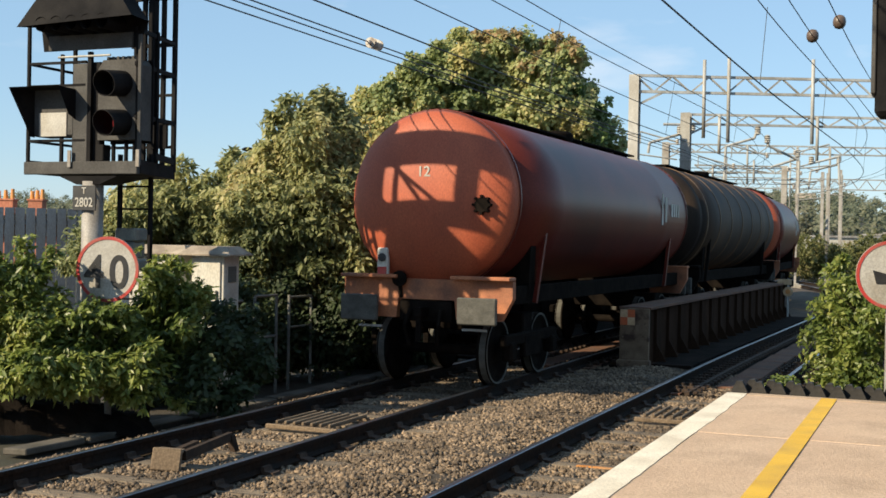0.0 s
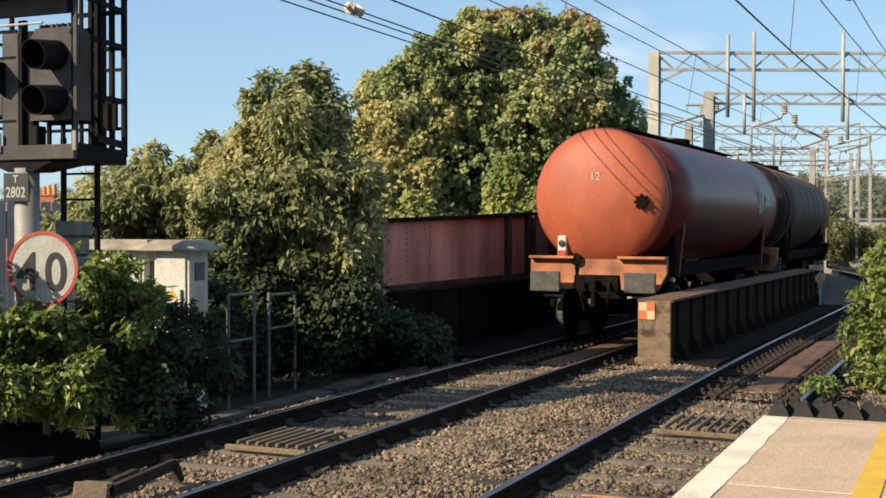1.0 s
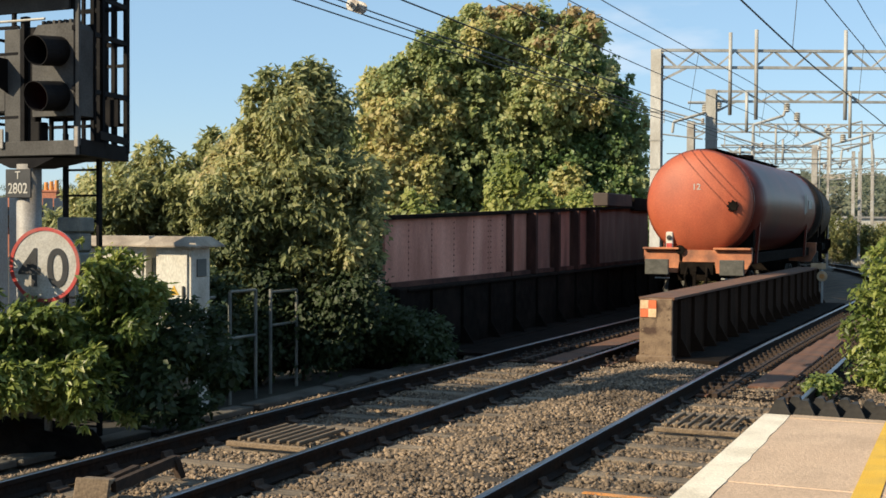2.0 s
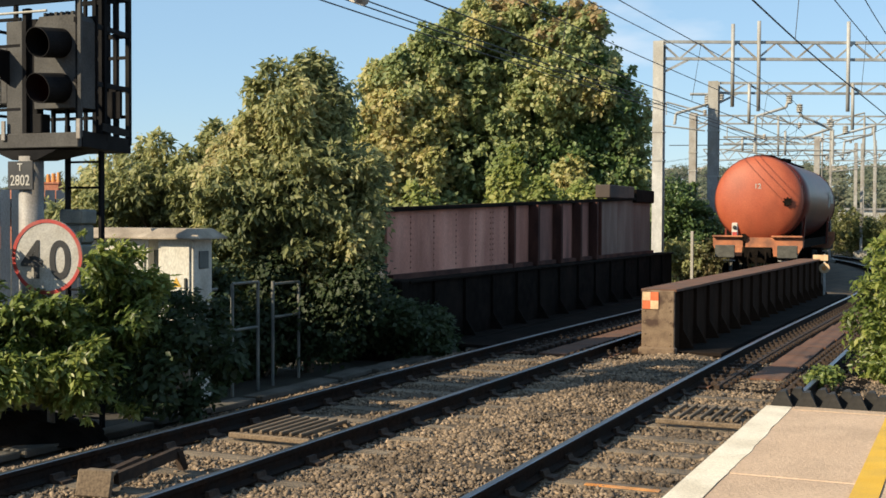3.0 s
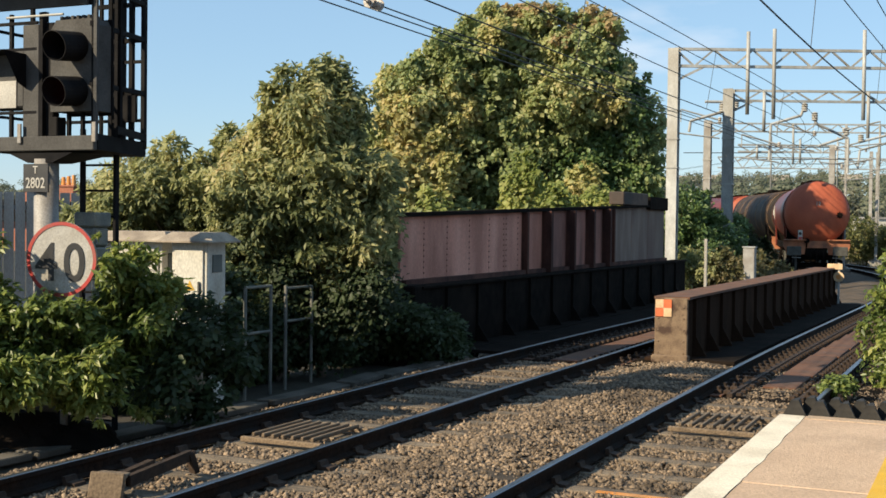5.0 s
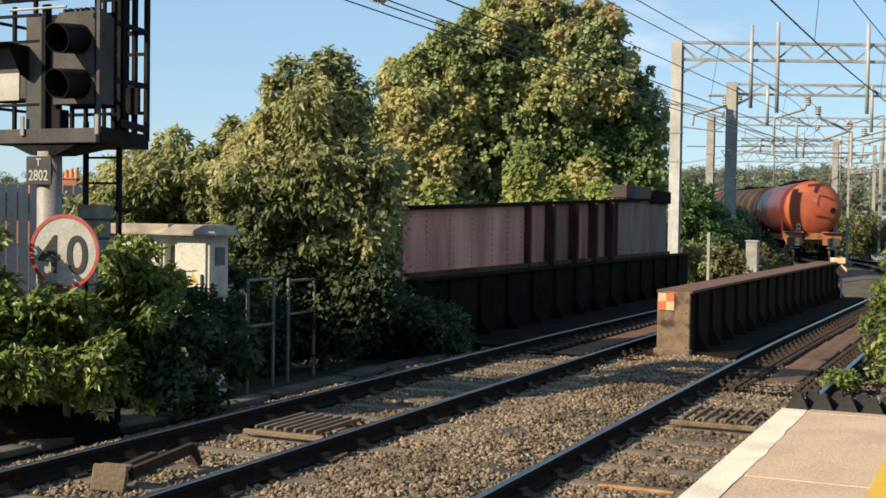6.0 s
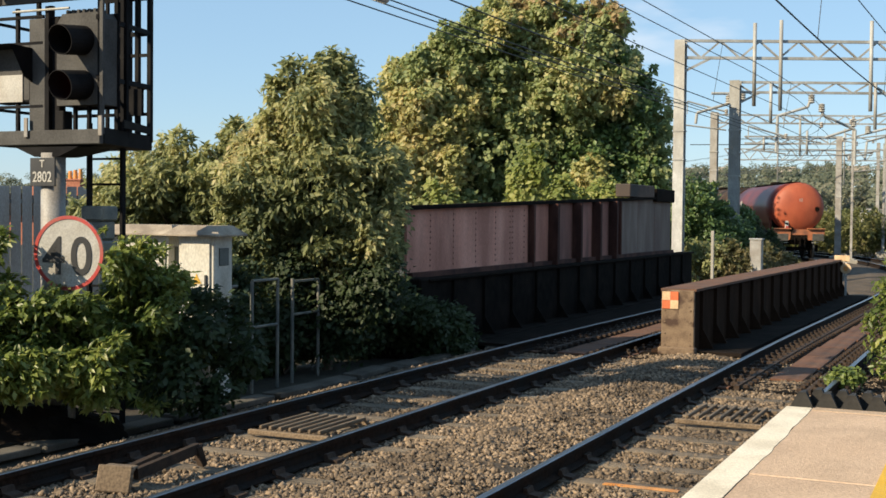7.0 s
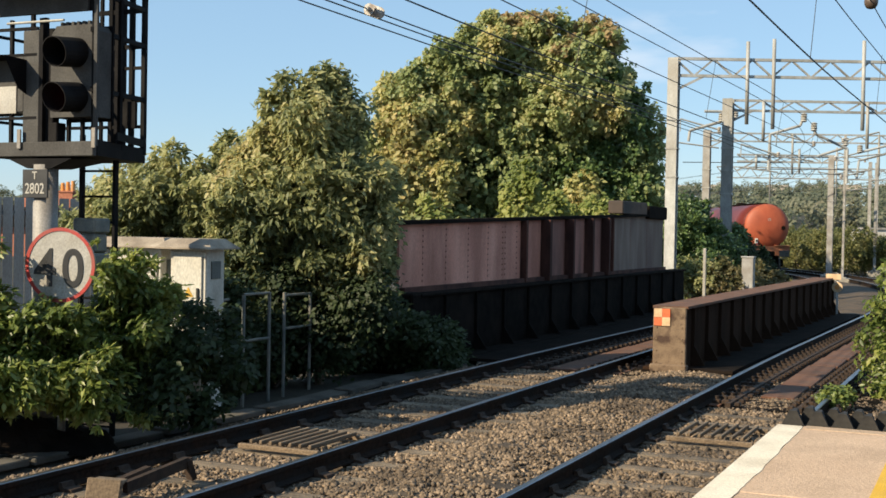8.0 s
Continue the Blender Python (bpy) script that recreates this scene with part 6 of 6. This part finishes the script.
        part("drawhook", Shape().bar((0, y, 1.02), (0, y + k * 0.34, 1.02), 0.10, 0.12).bar((0, y + k * 0.28, 1.0), (0, y + k * 0.30, 0.62), 0.07, 0.06), M_UNDER, t)
        part("coupling_box", Shape().box((0, y + k * 0.03, 1.02), (0.78, 0.10, 0.28), bevel=0.01), M_UNDER, t)
        for x in (-0.22, 0.24):
            part("brake_hose", Shape().tube((x, y + k * 0.1, 1.05), (x * 1.1, y + k * 0.24, 0.82), 0.028, n=8).tube((x * 1.1, y + k * 0.24, 0.82), (x * 0.9, y + k * 0.16, 0.55), 0.028, n=8), M_UNDER, t)
    for y in (1.9, L_WAGON - 1.9):
        for sx in (-1, 1):
            part("bogie_frame", Shape().box((sx * 0.98, y, 0.62), (0.10, 2.3, 0.16), bevel=0.02).box((sx * 1.0, y, 0.5), (0.08, 0.7, 0.32), bevel=0.02), M_UNDER, t)
            for d in (-0.9, 0.9):
                part("axlebox", Shape().box((sx * 1.0, y + d, 0.46), (0.16, 0.24, 0.26), bevel=0.03), M_UNDER, t)
        part("bolster", Shape().box((0, y, 0.82), (1.9, 0.4, 0.3), bevel=0.02), M_UNDER, t)
    if first:
        lamp = part("tail_lamp", Shape().box((-0.63, 0.30, 1.68), (0.165, 0.08, 0.40), bevel=0.045), M_CABINET, t, "white tail lamp board with a dark lens and red base")
        part("lens", Shape().lathe([(0.058, 0), (0.058, -0.03), (0.02, -0.035)], 16, "y", (-0.63, 0.262, 1.745)), M_BLACKPAINT, lamp)
        part("red_base", Shape().box((-0.63, 0.256, 1.555), (0.135, 0.012, 0.12)), M_REDSIGN, lamp)
        part("brake_wheel", Shape().lathe([(0.03, 0), (0.11, 0), (0.11, 0.03), (0.03, 0.03)], 14, "y", (-0.38, 0.28, 1.46)).tube((-0.38, 0.30, 1.46), (-0.38, 0.36, 1.20), 0.03, n=8), M_UNDER, t)
    sets = [wheelset(t, y + d) for y in (1.9, L_WAGON - 1.9) for d in (-0.9, 0.9)]
    return t, sets


def rear_at(t):
    """How far along the line the last buffers have come."""
    return 13.0 + 7.6 * t - 0.072 * t * t


def wagon_pose(s):
    p, q = along(s + 1.9), along(s + L_WAGON - 1.9)
    d = (q - p).normalized()
    yaw = math.degrees(math.atan2(-d.x, d.y))
    o = p - d * 1.9
    return pose(o.x, o.y, 0.003, 0, 0, yaw)


def motions():
    times = [0.25 * i for i in range(33)]
    spins = [i / 15 for i in range(121)]
    for k, (w, sets) in enumerate(TRAIN):
        walk(w, [(t, wagon_pose(rear_at(t) + 0.08 + PITCH * k)) for t in times])
        for ws in sets:
            x, y, z = ws.matrix_basis.translation
            rows = []
            for t in spins:
                a = -(rear_at(t) - rear_at(0)) / 0.46
                rows.append((t, Matrix.Translation((x, y, z)) @ Matrix.Rotation(a, 4, "X")))
            walk(ws, rows)


def glow(name, colour, strength):
    m = bpy.data.materials.new(name)
    m.use_nodes = True
    b = m.node_tree.nodes["Principled BSDF"]
    b.inputs["Base Color"].default_value = (*colour, 1)
    b.inputs["Emission Color"].default_value = (*colour, 1)
    b.inputs["Emission Strength"].default_value = strength
    return m


M_REDLAMP = glow("red_signal_lamp", (0.5, 0.02, 0.02), 0.25)
M_DARKLENS = surf("dark_glass_lens", (0.01, 0.01, 0.012), (0.02, 0.02, 0.022), 5, 0.15, bump=0)


def distance():
    # brick terrace with chimneys beyond the fence
    c = spot(-28.6, 88)
    h = thing("terraced_house", pose(c[0], c[1], -1.7, 0, 0, 15), "red brick terraced house with clay chimney pots", "house")
    part("wall", Shape().box((0, 0, 1.6), (9, 7, 3.8)), M_BRICK, h)
    part("roof", Shape().prism([(-4.0, 3.4), (4.0, 3.4), (0, 5.0)], "x", -4.7, 4.7), M_SHADEBLACK, h)
    for x, w in ((-1.1, 1.5), (1.35, 1.1)):
        ch = part("chimney", Shape().box((x, 0, 5.3), (w, 0.7, 1.5), bevel=0.03).box((x, 0, 6.0), (w + 0.14, 0.84, 0.14), bevel=0.02), M_BRICK, h)
        for d in (-0.36, 0, 0.36):
            part("chimney_pot", Shape().tube((x + d * w, 0, 6.05), (x + d * w, 0, 6.72 + 0.2 * d), 0.17, 0.13, 10), M_ORANGE, ch, "terracotta pot")
    # pale yard buildings
    for side, d, w, hh in ((53, 130, 18, 3.2), (66, 140, 22, 3.6), (74, 170, 9, 4.2)):
        c = spot(side, d)
        t = thing("yard_building", pose(c[0], c[1], -0.3, 0, 0, 24), "low pale flat-roofed building in the railway yard", "building")
        part("wall", Shape().box((0, 0, hh / 2), (w, 6, hh)), M_CABINET, t)
        part("roof", Shape().box((0, 0, hh + .1), (w + .4, 6.4, 0.2)), M_POST, t)
        for i in range(int(w / 3)):
            part("window", Shape().box((-w / 2 + 1.5 + 3 * i, -3.01, hh * .55), (1.2, 0.06, 1.0)), M_DARKLENS, t)
    # houses on the wooded rise
    rng = random.Random(61)
    for side, d in ((98, 500), (142, 520), (158, 515), (176, 530), (118, 525), (190, 520)):
        c = spot(side, d)
        ground_z = min(24.0, (c[1] - 150) * 0.052) * 0.9 - 2.5
        t = thing("hillside_house", pose(c[0], c[1], ground_z, 0, 0, rng.uniform(0, 50)), "pale rendered house among trees on the far rise", "house")
        part("wall", Shape().box((0, 0, 3.0), (8, 6, 6.0)), M_CABDARK, t)
        part("roof", Shape().prism([(-4.0, 6.0), (4.0, 6.0), (0, 8.6)], "x", -4.8, 4.8), M_CABROOF, t)
        for x in (-2.5, 2.5):
            part("window", Shape().box((x, -3.52, 4.2), (1.2, 0.08, 1.3)), M_DARKLENS, t)
    # location case, marker post and board beyond the bridge
    c = spot(10.02, 40)
    g = thing("location_case", (c[0], c[1], -0.3), "small grey location case on the verge", "cabinet")
    part("case", Shape().box((0, 0, 0.8), (0.38, 0.34, 1.6), bevel=0.02), M_POST, g)
    part("lid", Shape().box((0, 0, 1.62), (0.43, 0.39, 0.05), bevel=0.01), M_GALV, g)
    c = spot(8.15, 38)
    g = thing("marker_post", (c[0], c[1], -0.3), "thin pale marker post beyond the bridge", "post")
    part("post", Shape().box((0, 0, 0.85), (0.09, 0.09, 2.1), bevel=0.01), M_CONCRETE, g)
    g = thing("girder_marker", (-3.92, 34.6, -0.06), "peach board and round marker at the girder's far end", "marker")
    part("board", Shape().box((0, 0, 1.0), (0.40, 0.03, 0.16), bevel=0.005), M_CREAM, g)
    part("disc", Shape().lathe([(0.14, 0), (0.14, 0.03)], 24, "y", (0.1, 0, 0.72)), M_CREAM, g)
    part("disc_mark", Shape().lathe([(0.07, -0.004), (0.07, 0)], 24, "y", (0.1, 0, 0.72)), M_ORANGE, g)
    part("post", Shape().box((0.1, 0.05, 0.45), (0.05, 0.05, 1.3)), M_GALV, g)
    c = spot(-4.1, 27)
    g = thing("street_lamp", (c[0], c[1], -0.3), "slim street lamp half hidden by the shrubs", "street lamp")
    part("pole", Shape().tube((0, 0, 0), (0, 0, 4.32), 0.05, 0.04, 10), M_CABINET, g)
    part("lantern", Shape().lathe([(0.05, 0), (0.12, 0.02), (0.15, 0.06), (0.07, 0.10)], 16, "z", (-0.1, 0, 4.3)), M_SIGBLACK, g)


def skylight_walls():
    """Unseen walls along the back of the platform, added to cut the skylight."""
    t = thing("unseen_skylight_walls", (0, 0, 0), "unseen dark brick walls added behind the platform to cut skylight", "building", kind="structure")
    part("wall", Shape().box((7.2, -6.0, 3.7), (1.2, 30.0, 7.4)), M_DARKBRICK, t)
    part("end_wall", Shape().box((2.3, -24.0, 2.4), (8.6, 1.0, 4.8)), M_DARKBRICK, t)
    part("coping", Shape().box((7.2, -6.0, 7.45), (1.4, 30.2, 0.1)), M_CONCRETE, t)


# ---- build ----
ground()
ballast()
for off in (-0.7525, 0.7525, NEAR - 0.7525, NEAR + 0.7525):
    rail(off)
platform()
skylight_walls()
middle_girder()
parapet_girder()
signal()
s40 = spot(-3.86, 12.22)
speed_sign((s40[0], s40[1], 1.60, 0, 0, 14), "round white speed limit sign with red border, overgrown", "40")
cabinet((-9.06, 12.6, -0.3, 0, 0, 6), 0.50, 0.46, 2.06, "pale painted trackside cabinet with sloping roof", 0.02, M_CABINET)
cabinet((-10.0, 12.72, -0.3, 0, 0, 6), 0.84, 0.5, 2.06, "pale grey trackside cabinet half hidden by brambles", None, M_CABINET, 5)
speed_sign((-0.18, 12.4, 1.71, 0, 0, 14), "round white warning sign with red border beyond the platform", "")
trackside()
overhead()
platform_signal()
distance()
TRAIN = [wagon("red", "red-brown tank wagon with dull orange domed end", True), wagon("black", "oily black tank wagon with raised bands", False), wagon("red", "red-brown tank wagon, grimy flanks darkened for shade", False)]
crossing_grate(-2.62, 13.05, "slatted timber grate between the near rails")
crossing_grate(-6.2, 10.45, "slatted timber grate between the far rails")
trespass_guard()
greenery()
horizon_woods()
sleepers()
bridge_deck()
motions()
